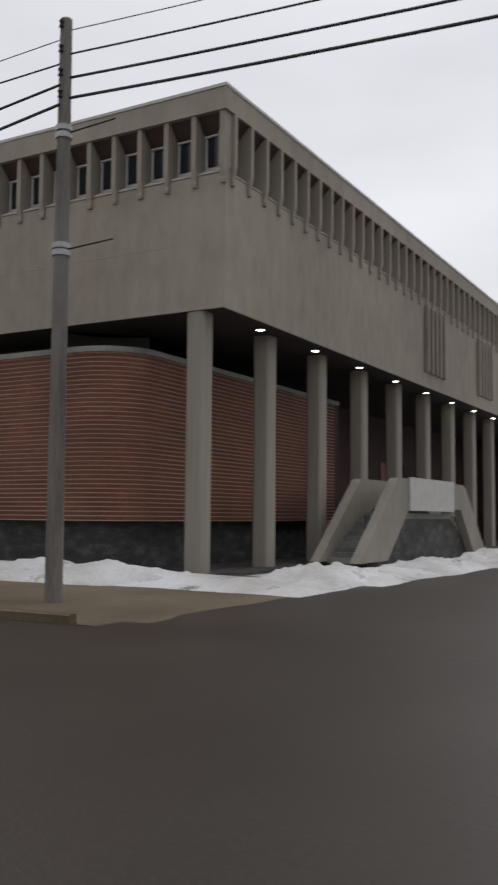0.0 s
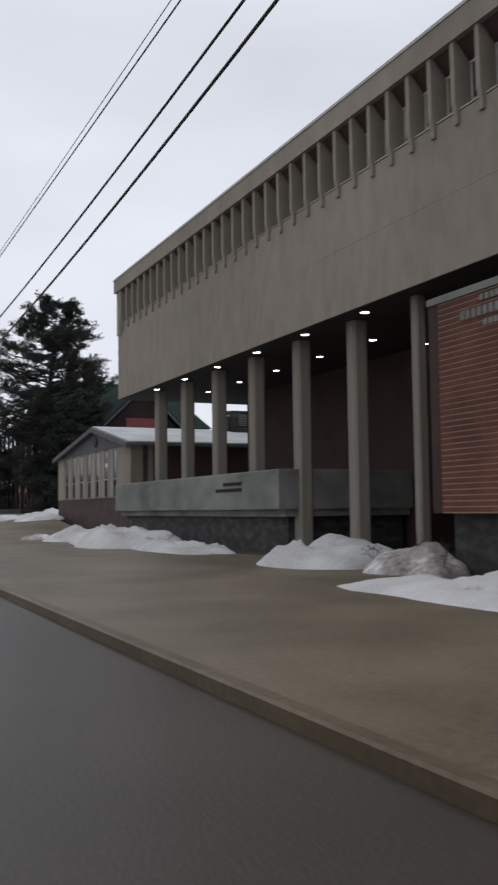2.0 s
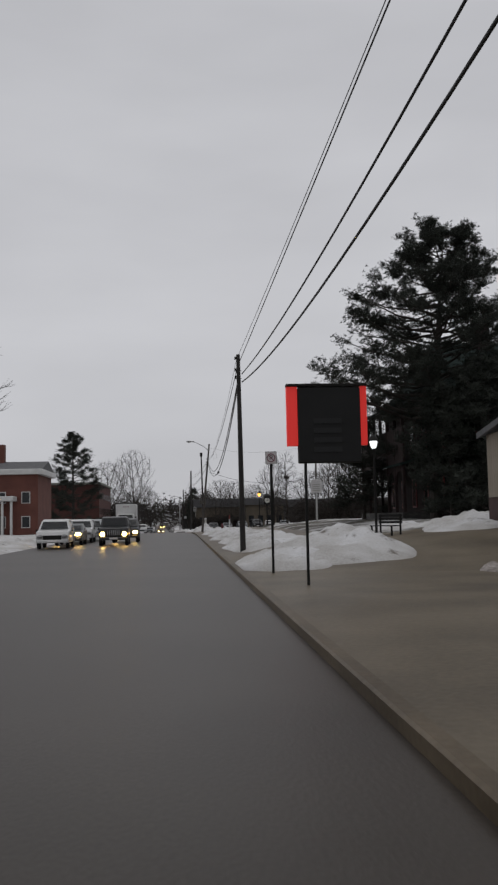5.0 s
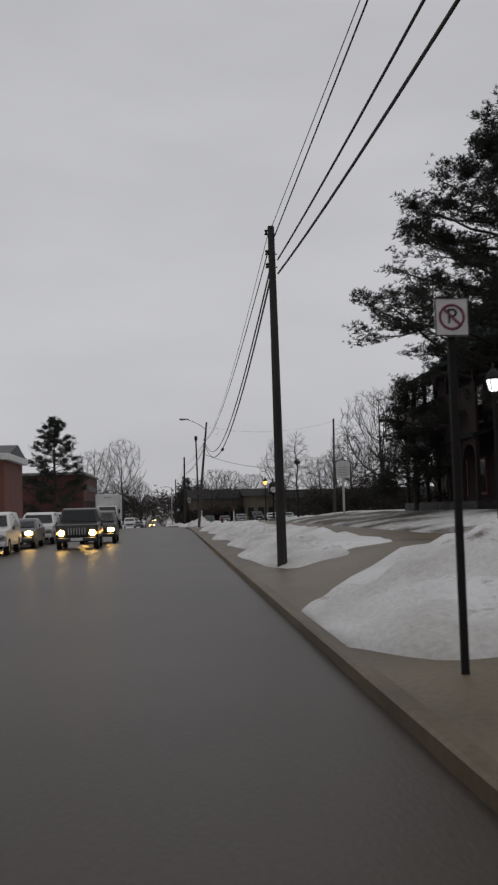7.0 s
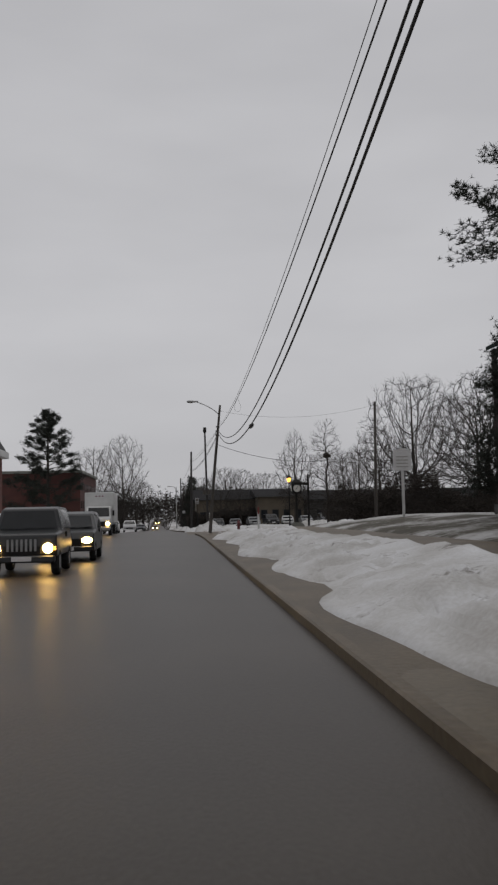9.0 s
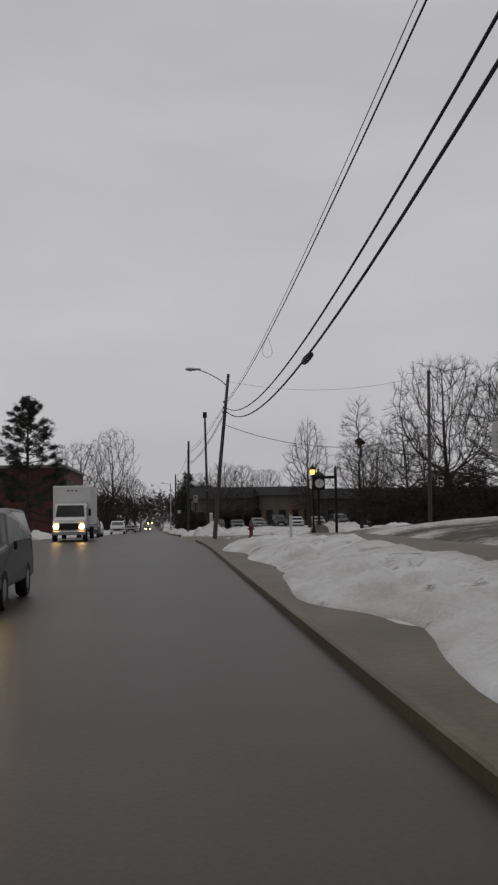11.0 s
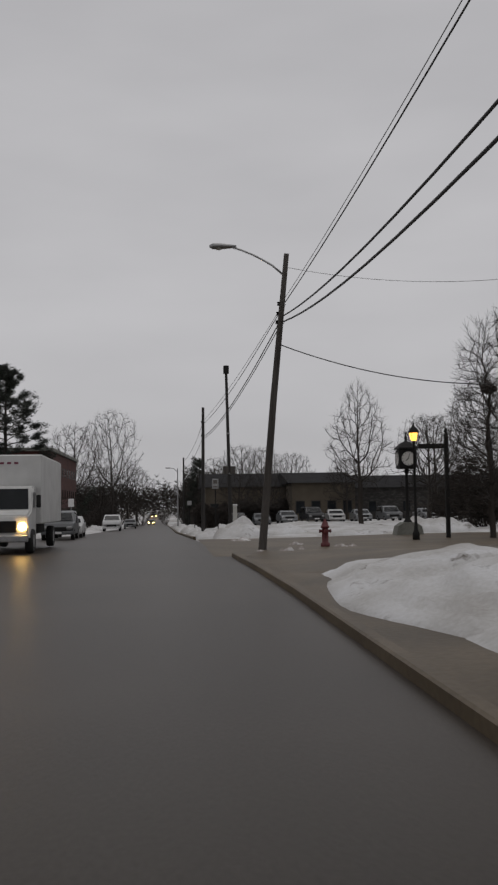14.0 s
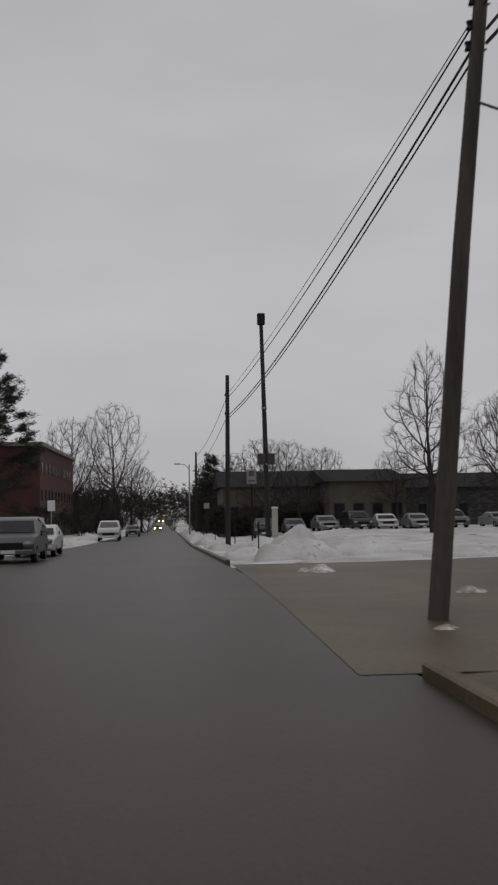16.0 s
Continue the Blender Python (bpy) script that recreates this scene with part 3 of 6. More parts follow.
prism(bm, [(43.96, 1.5), (43.96, 2.78), (44.0, 2.82), (44.22, 2.82), (44.22, 1.5)], "x", 13.505, 18.45)
part("terrace_parapet", bm, PALE, civic, "pale stained concrete terrace parapet")
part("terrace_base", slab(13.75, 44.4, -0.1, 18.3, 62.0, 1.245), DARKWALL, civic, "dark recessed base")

# outside stair at the near end
stair = thing("concrete_stair", "pale concrete outside stair with solid side walls", "stairs")


def stair_side(y, x0, mat):
    bm = bmesh.new()
    shape = [(0, 0), (3.3, 2.62), (3.5, 2.72), (10.9, 2.72), (11.3, 2.6), (14.2, 0), (12.4, 0), (10.6, 1.72), (4.5, 1.72), (2.4, 0)]
    prism(bm, [(x0 + a, b + 0.15) for a, b in shape], "y", y, y + 0.32)
    return part("side_wall", bm, mat, stair)


stair_side(16.0, 18.2, COLUMN)
stair_side(17.5, 18.6, COLUMN)
# added sheet: its dark colour stands for the darkness seen beneath the landing
part("dark_fill_panel", slab(19.6, 16.335, -0.1, 31.2, 16.4, 1.6), DARKWALL, stair, "dark panel added to fill the space under the landing")
part("landing_panel", slab(22.6, 15.93, 1.78, 27.7, 15.995, 2.93), TRIM, stair, "paler flat landing panel")
part("landing", slab(22.4, 16.33, 1.5, 28.5, 17.49, 1.7), PALE, stair)
for k in range(9):
    part("tread", slab(19.2 + 0.34 * k, 16.33, 0.08 + 0.165 * k, 19.6 + 0.34 * k, 17.49, 0.25 + 0.165 * k), PALE, stair)
    part("tread", slab(31.3 - 0.34 * k, 16.33, 0.08 + 0.165 * k, 31.7 - 0.34 * k, 17.49, 0.25 + 0.165 * k), PALE, stair)

# round downlights in the underside
lamp_rim = lathe(bmesh.new(), [(0.02, 0.0), (0.12, 0.0), (0.15, -0.02), (0.15, -0.05), (0.12, -0.055), (0.12, -0.03), (0.02, -0.03)], 16)
rim_mesh = mesh_of("rim", lamp_rim, STEEL, True)
lens_mesh = mesh_of("lens", lathe(bmesh.new(), [(0.02, -0.034), (0.118, -0.034), (0.11, -0.06), (0.02, -0.075)], 16), LIGHTLENS, True)
spots = [(13.6, 39.2 + 3.556 * k) for k in range(6)] + [(16.15, 42.75 + 3.556 * k) for k in range(5)] + [(18.2, 42.75)]
spots += [(16.04 + 3.83 * k, 18.25) for k in range(10)]
for x, y in spots:
    d = thing("downlight", "small round lit downlight in the dark soffit", "lamp", "downlights under the civic building", at=(x, y, Z0 - 0.014))
    part("rim", rim_mesh, None, d)
    part("lens", lens_mesh, None, d, "glowing warm white lens")

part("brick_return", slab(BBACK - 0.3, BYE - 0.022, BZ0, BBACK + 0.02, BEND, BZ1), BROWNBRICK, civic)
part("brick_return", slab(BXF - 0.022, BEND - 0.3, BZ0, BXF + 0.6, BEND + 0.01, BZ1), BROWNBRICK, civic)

# letters on the brick wall: three short rows that cannot be read
wall_sign = thing("wall_sign", "three rows of small pale raised letters on brick", "sign")
for row, (z, y0, y1, n) in enumerate(((5.88, 31.0, 32.5, 9), (5.6, 30.35, 33.15, 15), (5.34, 31.1, 32.4, 8))):
    h = 0.19 if row == 1 else 0.13
    for k in range(n):
        w = (y1 - y0) / n
        part("letter_bar", slab(BXF - 0.05, y0 + k * w, z - h / 2, BXF - 0.012, y0 + k * w + w * 0.66, z + h / 2), PALE, wall_sign)

# ---- bricks ----
def face_line():
    pts = run(0.0)
    total, out = 0.0, []
    for a, b in zip(pts, pts[1:]):
        a, b = Vector(a), Vector(b)
        out.append((total, a, b))
        total += (b - a).length
    return total, out


def on_line(lines, d):
    for start, a, b in reversed(lines):
        if d >= start - 1e-6:
            way = (b - a).normalized()
            return a + way * (d - start), way
    return lines[0][1], (lines[0][2] - lines[0][1]).normalized()


total, lines = face_line()
COURSE, LENGTH = 0.1247, 0.405
rows = int((BZ1 - BZ0) / COURSE)
brick_mesh = mesh_of("brick", slab(-LENGTH / 2, -0.014, 0.030, LENGTH / 2, 0.045, COURSE), BRICK)
bv, bf, single = [], [], 0
for r in range(rows):
    z = BZ0 + r * COURSE
    d = LENGTH * (0.25 if r % 2 else 0.75)
    while d < total - LENGTH / 2:
        p, way = on_line(lines, d)
        out = Vector((way.y, -way.x))
        proud = random.uniform(-0.003, 0.004)
        if 2.2 < d < 9.6 and 14 <= r < 30 and single < 300:
            m = Matrix(((way.x, -out.x, 0, p.x + out.x * proud), (way.y, -out.y, 0, p.y + out.y * proud), (0, 0, 1, z), (0, 0, 0, 1)))
            part("brick", brick_mesh, None, brick_wall, m=m)
            single += 1
        else:
            n0, steps = len(bv), 4 if BEND - BYE - RAD - 0.3 < d < BEND - BYE - RAD + 2.8 else 1
            for s in range(steps + 1):
                q, w = on_line(lines, d + LENGTH * (s / steps - 0.5))
                o = Vector((w.y, -w.x))
                f, g = q + o * (0.014 + proud), q - o * 0.04
                bv += [(g.x, g.y, z + 0.03), (f.x, f.y, z + 0.03), (f.x, f.y, z + COURSE), (g.x, g.y, z + COURSE)]
            for s in range(steps):
                for i in range(3):
                    a = n0 + 4 * s + i
                    bf.append((a, a + 4, a + 5, a + 1))
            e = n0 + 4 * steps
            bf += [(n0, n0 + 1, n0 + 2, n0 + 3), (e + 3, e + 2, e + 1, e)]
        d += LENGTH
tagged(part("brick_courses", loose("brick_courses", bv, bf, BRICK), None, brick_wall, "long red bricks in raked courses"), kind="stuff")

# ---- annex with a gable towards the road ----
annex = thing("annex", "low tan boarded hall with a gable and snowy roof", "building")
AX, AY0, AY1, AE, APX, AA = 14.96, 65.2, 82.3, 5.1, 72.2, 6.45
part("plinth", slab(AX + 0.05, AY0 + 0.05, -0.1, 34, AY1 - 0.05, 2.25), PLINTHBRICK, annex, "dark red brick plinth")
part("wall", slab(AX + 0.06, AY0 + 0.06, 2.255, 33.9, AY1 - 0.06, AE), BOARD, annex)
board_mesh = mesh_of("board", slab(0, 0, 2.26, 0.06, 0.27, AE - 0.02, soft=0.008), BOARD)
slots = [68.2, 70.0, 71.9, 73.8, 75.7, 77.6, 79.5]
y = AY0 + 0.06
while y < AY1 - 0.3:
    if not any(abs(y + 0.13 - q) < 0.5 for q in slots):
        part("board", board_mesh, None, annex, m=pose(AX - 0.004, y, 0))
    y += 0.285
for q in slots:
    w = part("window", slab(AX + 0.02, q - 0.33, 2.35, AX + 0.055, q + 0.33, AE - 0.12), GLASS, annex, "narrow dark window")
    part("window_frame", slab(AX - 0.01, q - 0.38, 2.3, AX + 0.05, q - 0.335, AE - 0.1), TRIM, w)
    part("window_frame", slab(AX - 0.01, q + 0.335, 2.3, AX + 0.05, q + 0.38, AE - 0.1), TRIM, w)
    part("rail", slab(AX - 0.005, q - 0.33, 3.3, AX + 0.018, q + 0.33, 3.36), TRIM, w)
part("pediment", prism(bmesh.new(), [(AY0, AE + 0.004), (AY1, AE + 0.004), (APX, AA - 0.1)], "x", AX + 0.02, AX + 0.3), GREYROOF, annex, "grey shingled gable")
for a, b in (((AY0 - 0.25, AE - 0.06), (APX, AA)), ((AY1 + 0.05, AE - 0.06), (APX, AA))):
    part("roof_plane", prism(bmesh.new(), [a, b, (b[0], b[1] + 0.16), (a[0], a[1] + 0.16)], "x", AX - 0.28, 34.4), GREYROOF, annex)
    part("roof_snow", prism(bmesh.new(), [(a[0], a[1] + 0.165), (b[0], b[1] + 0.165), (b[0], b[1] + 0.24), (a[0], a[1] + 0.24)], "x", AX - 0.2, 34.2), ROOFSNOW, annex, "thin snow cover on the roof")
    part("verge_board", prism(bmesh.new(), [(a[0], a[1] - 0.12), (b[0], b[1] - 0.12), (b[0], b[1] + 0.14), (a[0], a[1] + 0.14)], "x", AX - 0.36, AX - 0.285), GREYROOF, annex)
part("vent", lathe(bmesh.new(), [(0.02, 0), (0.32, 0), (0.32, 0.08), (0.02, 0.08)], 16), DARKWALL, annex, "round dark gable vent", m=pose(AX + 0.0, APX, 5.72, 0, -90, 0))

part("side_wall", slab(AX + 1.3, AY0 + 0.02, 2.262, 33.8, AY0 + 0.056, AE - 0.02), BROWNBRICK, annex, "dark brown brick side wall")
part("corner_post", slab(AX + 0.7, AY0 + 0.0, 2.262, AX + 0.95, AY0 + 0.057, AE - 0.02), DARKWALL, annex)
unit = thing("rooftop_unit", "dark metal ventilation unit on the snowy hall roof", "rooftop unit", at=(25.5, 71.6, 6.45))
part("curb", slab(-1.9, -0.8, 0.0, 1.9, 0.8, 0.3), DARKWALL, unit)
part("housing", slab(-1.8, -0.75, 0.305, 1.8, 0.75, 1.3, soft=0.03), DARKWALL, unit)
for k in range(7):
    part("louvre", slab(-1.5, -0.79, 0.42 + 0.11 * k, 0.2, -0.753, 0.48 + 0.11 * k), STEEL, unit)
part("access_panel", slab(0.45, -0.775, 0.4, 1.55, -0.753, 1.2, soft=0.006), DARKWALL, unit)
part("hood", prism(bmesh.new(), [(-0.75, 1.31), (0.75, 1.31), (0.75, 1.5), (-0.75, 1.38)], "x", -1.85, 1.85), DARKWALL, unit)
vent_box = thing("roof_vent", "pale metal vent box on the snowy hall roof", "roof vent", at=(23.1, 71.6, 6.45))
part("duct", slab(-0.33, -0.33, 0.0, 0.33, 0.33, 1.0, soft=0.02), STEEL, vent_box)
part("cap", slab(-0.42, -0.42, 1.005, 0.42, 0.42, 1.1, soft=0.02), STEEL, vent_box)

# ---- dark house behind the conifers ----
house = thing("old_house", "dark red brick house with a green roof, gable and two-storey porch", "house")
HX0, HX1, HY0, HY1, HE, HR = 19.3, 36.0, 106.0, 121.0, 9.9, 15.3
part("wall", slab(HX0, HY0, -0.1, HX1, HY1, HE), DARKBRICK, house)
bm = bmesh.new()
lo = [bm.verts.new(p) for p in ((HX0 - 0.6, HY0 - 0.6, HE + 0.01), (HX1 + 0.6, HY0 - 0.6, HE + 0.01), (HX1 + 0.6, HY1 + 0.6, HE + 0.01), (HX0 - 0.6, HY1 + 0.6, HE + 0.01))]
hi = [bm.verts.new(p) for p in ((HX0 + 2.2, 113.5, HR), (HX1 - 2, 113.5, HR))]
for q in ((lo[0], lo[1], hi[1], hi[0]), (lo[1], lo[2], hi[1]), (lo[2], lo[3], hi[0], hi[1]), (lo[3], lo[0], hi[0]), tuple(lo[::-1])):
    bm.faces.new(q)
bmesh.ops.recalc_face_normals(bm, faces=bm.faces[:])
part("roof", bm, GREENROOF, house, "dark green shingled roof")
gx, GY, GE = 27.2, 100.1, 8.6
part("wing_wall", slab(gx - 4.2, GY, -0.1, gx + 4.2, HY0 - 0.005, GE), DARKBRICK, house)
part("gable", prism(bmesh.new(), [(gx - 4.2, GE + 0.01), (gx + 4.2, GE + 0.01), (gx, 13.0)], "y", GY, GY + 10), DARKBRICK, house)
part("gable_window", slab(gx - 1.6, GY - 0.06, GE + 0.5, gx + 1.6, GY - 0.005, GE + 1.6), REDPAINT, house, "red boarded gable window")
for sgn in (-1, 1):
    part("gable_roof", prism(bmesh.new(), [(gx + sgn * 4.9, GE - 0.3), (gx, 13.2), (gx, 13.5), (gx + sgn * 4.9, GE)], "y", GY - 0.5, GY + 11), GREENROOF, house)
    part("bargeboard", prism(bmesh.new(), [(gx + sgn * 4.95, GE - 0.42), (gx, 13.08), (gx, 13.3), (gx + sgn * 4.95, GE - 0.2)], "y", GY - 0.58, GY - 0.505), GREYROOF, house)
part("chimney", slab(24.9, 112.2, 13.0, 26.0, 113.4, 17.0, soft=0.03), DARKBRICK, house)
for y in (108.2, 111.6, 115.0, 118.4):
    for z in (2.1, 6.3):
        w = part("window", slab(HX0 - 0.05, y - 0.6, z, HX0 + 0.02, y + 0.6, z + 2.2), REDPAINT, house, "red window frame")
        part("pane", slab(HX0 - 0.07, y - 0.42, z + 0.15, HX0 - 0.055, y + 0.42, z + 2.05), GLASS, w)
for x in (20.4, 22.0):
    for z in (2.4, 6.2):
        w = part("window", slab(x - 0.5, HY0 - 0.05, z, x + 0.5, HY0 + 0.02, z + 2.0), REDPAINT, house, "red window frame")
        part("pane", slab(x - 0.36, HY0 - 0.07, z + 0.12, x + 0.36, HY0 - 0.055, z + 1.88), GLASS, w)
# two-storey porch with an arcade under each roof
PX, PY0, PY1 = 16.9, 106.2, 121.1
part("porch_roof", prism(bmesh.new(), [(PX, 9.55), (HX0 - 0.65, 10.3), (HX0 - 0.65, 10.5), (PX, 9.75)], "y", PY0, PY1), GREENROOF, house, "dark porch roof")
part("porch_roof", prism(bmesh.new(), [(PX, 5.1), (HX0 - 0.01, 5.75), (HX0 - 0.01, 5.9), (PX, 5.28)], "y", PY0, PY1), GREENROOF, house, "dark porch roof")
part("porch_floor", slab(PX + 0.1, PY0, -0.1, HX0 - 0.005, PY1, 1.75), DARKWALL, house)
part("porch_parapet", slab(PX + 0.22, PY0, 5.35, PX + 0.36, PY1 - 0.2, 7.95), DARKBRICK, house)
step = (PY1 - PY0 - 0.6) / 6
for k in range(7):
    y = PY0 + 0.3 + step * k
    part("porch_post", slab(PX + 0.2, y - 0.12, 1.76, PX + 0.42, y + 0.12, 9.6, soft=0.02), DARKBRICK, house)
    if k < 6:
        for zt, zs in ((9.56, 8.75), (5.14, 4.1)):
            arch = [(y + 0.1, zs - 0.3), (y + 0.1, zt), (y + step - 0.1, zt), (y + step - 0.1, zs - 0.3)]
            arch += [(y + step / 2 + (step / 2 - 0.25) * math.cos(a), zs + 0.7 * math.sin(a)) for a in (math.pi * i / 8 for i in range(9))]
            part("arch", prism(bmesh.new(), arch, "x", PX + 0.26, PX + 0.34), DARKBRICK, house)


# ---- plain far buildings ----
def far_block(name, label, x0, y0, x1, y1, h, wall, roof, windows, floors, side, trim=None, pitch=1.6, sill=1.0, storey=3.1):
    trim = trim or DARKWALL
    ob = thing(name, label, "building")
    z = level((x0 + x1) / 2, y0)
    part("wall", slab(x0, y0, z - 1.3, x1, y1, z + h), wall, ob)
    ym = (y0 + y1) / 2
    if pitch > 0.5:
        part("roof", prism(bmesh.new(), [(y0 - 0.5, z + h), (y1 + 0.5, z + h), (ym, z + h + pitch)], "x", x0 - 0.5, x1 + 0.5), roof, ob)
    else:
        part("roof", slab(x0 - 0.4, y0 - 0.4, z + h + 0.003, x1 + 0.4, y1 + 0.4, z + h + 0.5), roof, ob, "pale flat roof edge")
    for fl in range(floors):
        zz = z + sill + fl * storey
        for k in range(windows):
            if side == "y":
                xx = x0 + (x1 - x0) * (k + 0.5) / windows
                w = part("window", slab(xx - 0.55, y0 - 0.05, zz, xx + 0.55, y0 + 0.05, zz + 1.5), trim, ob)
                part("pane", slab(xx - 0.45, y0 - 0.07, zz + 0.1, xx + 0.45, y0 - 0.055, zz + 1.4), GLASS, w)
            else:
                yy = y0 + (y1 - y0) * (k + 0.5) / windows
                w = part("window", slab(x1 - 0.05, yy - 0.55, zz, x1 + 0.05, yy + 0.55, zz + 1.5), trim, ob)
                part("pane", slab(x1 + 0.055, yy - 0.45, zz + 0.1, x1 + 0.07, yy + 0.45, zz + 1.4), GLASS, w)
    return ob


far_block("long_low_building", "long low dark building with a grey roof", 4.5, 232, 20, 246, 4.5, YELLOWWALL, DARKROOF, 7, 1, "y", pitch=1.9)
far_block("buff_brick_building", "buff brick building with dark windows", 14.5, 226, 22.0, 242, 4.6, YELLOWWALL, DARKROOF, 4, 1, "y", pitch=1.5)
far_block("long_low_building", "low dark building behind bare trees", 24, 236, 60, 250, 4.2, DARKWALL, DARKROOF, 8, 1, "y", pitch=1.8)
far_block("brick_building", "two-storey red brick building with a pale cornice", -42, 255, -17.4, 290, 11.6, REDWALL, PALE, 11, 3, "x", pitch=0.3, sill=1.2, storey=3.5)
hs = far_block("brick_house", "red brick house with white trim", -32, 160, -16.8, 172, 8.3, HOUSEBRICK, GREYROOF, 5, 2, "y", trim=WHITEPAINT, pitch=1.5)
part("chimney", slab(-23.2, 165.2, 9.0, -22.0, 166.4, 12.0), HOUSEBRICK, hs)
part("cornice", slab(-32.5, 159.4, 7.7, -16.2, 172.6, 8.4, soft=0.05), WHITEPAINT, hs, "white cornice")
part("portico_roof", slab(-23.6, 157.2, 4.3, -19.4, 159.94, 4.9, soft=0.06), WHITEPAINT, hs, "white portico roof")
for x in (-23.3, -22.2, -20.8, -19.7):
    part("portico_post", slab(x - 0.14, 157.4, 0, x + 0.14, 157.7, 4.29, soft=0.02), WHITEPAINT, hs)
part("front_door", slab(-22.0, 159.88, 0.2, -21.0, 159.99, 2.5), GREYROOF, hs)
far_block("low_shed", "low snow-roofed building beyond the forecourt", 30, 70, 60, 92, 4.2, REDPAINT, ROOFSNOW, 5, 1, "y", pitch=1.4)
far_block("grey_shed", "grey low building beyond the terrace", 36, 96, 70, 112, 4.6, STEEL, ROOFSNOW, 5, 1, "y", pitch=1.0)


# ---- poles, cables ----
def utility_pole(label, base, top, r0, r1, mat, bands=(), bolts=()):
    b, t = Vector(base), Vector(top)
    ob = thing("utility_pole", label, "utility pole", "utility poles along the road", at=base)
    part("shaft", tube(bmesh.new(), [(0, 0, -0.9), tuple((t - b) * 0.5), tuple(t - b)], [r0, (r0 + r1) / 2, r1], 14), mat, ob, smooth=False)
    way = (t - b) / (t.z - b.z)
    for z in bands:
        p = way * (z - b.z)
        r = r0 + (r1 - r0) * (z - b.z) / (t.z - b.z)
        part("band", lathe(bmesh.new(), [(r - 0.01, -0.05), (r + 0.03, -0.05), (r + 0.03, 0.05), (r - 0.01, 0.05)], 14, (p.x, p.y, p.z)), STEEL, ob, "steel band")
    for z in bolts:
        p = way * (z - b.z)
        bm = bmesh.new()
        tube(bm, [(p.x - 0.14, p.y, p.z), (p.x + 0.14, p.y, p.z)], 0.016, 6)
        lathe(bm, [(0.02, -0.07), (0.05, -0.06), (0.03, 0), (0.05, 0.06), (0.02, 0.07)], 8, (p.x - 0.13, p.y, p.z + 0.04))
        part("insulator", bm, BLACKIRON, ob)
    return ob


def cable(name, label, a, b, sag, r, mat=None, group="cables between the poles"):
    a, b = Vector(a), Vector(b)
    mid = (a + b) / 2
    pts = []
    for k in range(29):
        q = k / 28
        p = a + (b - a) * q - Vector((0, 0, 4 * sag * q * (1 - q)))
        pts.append(tuple(p - mid))
    return solo(name, tube(bmesh.new(), pts, r * 0.8, 6), mat or CABLE, label, "cable", group, smooth=True, at=tuple(mid))


P3, P5, P6 = (4.7, 150.8), (3.04, 191.9), (1.9, 238.0)
p1 = utility_pole("weathered grey wooden utility pole with steel bands", (4.98, 16.25, 0), (4.93, 16.25, 10.55), 0.165, 0.11, POLEWOOD, (8.5, 8.36, 6.33, 6.2), (10.37, 9.91, 9.46, 9.06))
for z in (8.43, 6.27):
    part("rod", tube(bmesh.new(), [(0, -0.1, z), (0.03, -1.1, z + 0.06)], 0.014, 6), BLACKIRON, p1, "thin dark steel rod")
utility_pole("weathered grey wooden utility pole", (6.0, -44, 0), (6.0, -44, 10.4), 0.19, 0.125, POLEWOOD, (), (10.2, 9.8, 9.4, 9.0))
utility_pole("dark wooden utility pole standing in roadside snow", (4.0, 83.4, 0), (3.94, 83.4, 9.05), 0.135, 0.088, DARKPOLE, (), (8.85, 8.3, 7.95))
p3 = utility_pole("leaning grey wooden utility pole with a street lamp", (3.7, 151.2, 0), (4.76, 150.8, 10.48), 0.15, 0.09, MIDPOLE, (), (8.66, 8.3, 8.0))
utility_pole("dark wooden utility pole", (2.95, 191.9, 0), (3.04, 191.9, 9.5), 0.16, 0.11, DARKPOLE, (), (8.3, 7.2))
p4 = utility_pole("dark wooden pole with a metal box on top", (4.86, 187, 0), (4.64, 187, 11.6), 0.15, 0.1, DARKPOLE, (7.0, 4.0))
part("top_box", slab(-0.42, -0.2, 11.5, -0.02, 0.2, 12.1, soft=0.03), BLACKIRON, p4, "dark metal box")
for x0, x1 in ((-0.56, -0.1), (-0.04, 0.38)):
    part("plate", slab(x0, -0.22, 3.95, x1, -0.17, 4.55, soft=0.02), MIDPOLE, p4, "dull grey metal plate")
pedestal = thing("utility_pedestal", "white plastic cable pedestal at the foot of a pole", "pedestal", at=(5.15, 186.5, level(5.15, 186.5)))
part("body", slab(-0.15, -0.12, -0.2, 0.15, 0.12, 2.05, soft=0.03), TRIM, pedestal)
part("hood", slab(-0.17, -0.14, 2.052, 0.17, 0.14, 2.2, soft=0.04), WHITEPAINT, pedestal)
utility_pole("thin far utility pole", (1.9, 238, level(1.9, 238)), (1.9, 238, 8.0), 0.15, 0.1, DARKPOLE)
utility_pole("grey wooden utility pole on the side street", (17.15, 149.3, 0), (17.35, 149.3, 10.45), 0.14, 0.09, MIDPOLE)
utility_pole("thin far utility pole", (2.6, 285, level(2.6, 285)), (2.6, 285, 6.4), 0.15, 0.1, DARKPOLE)

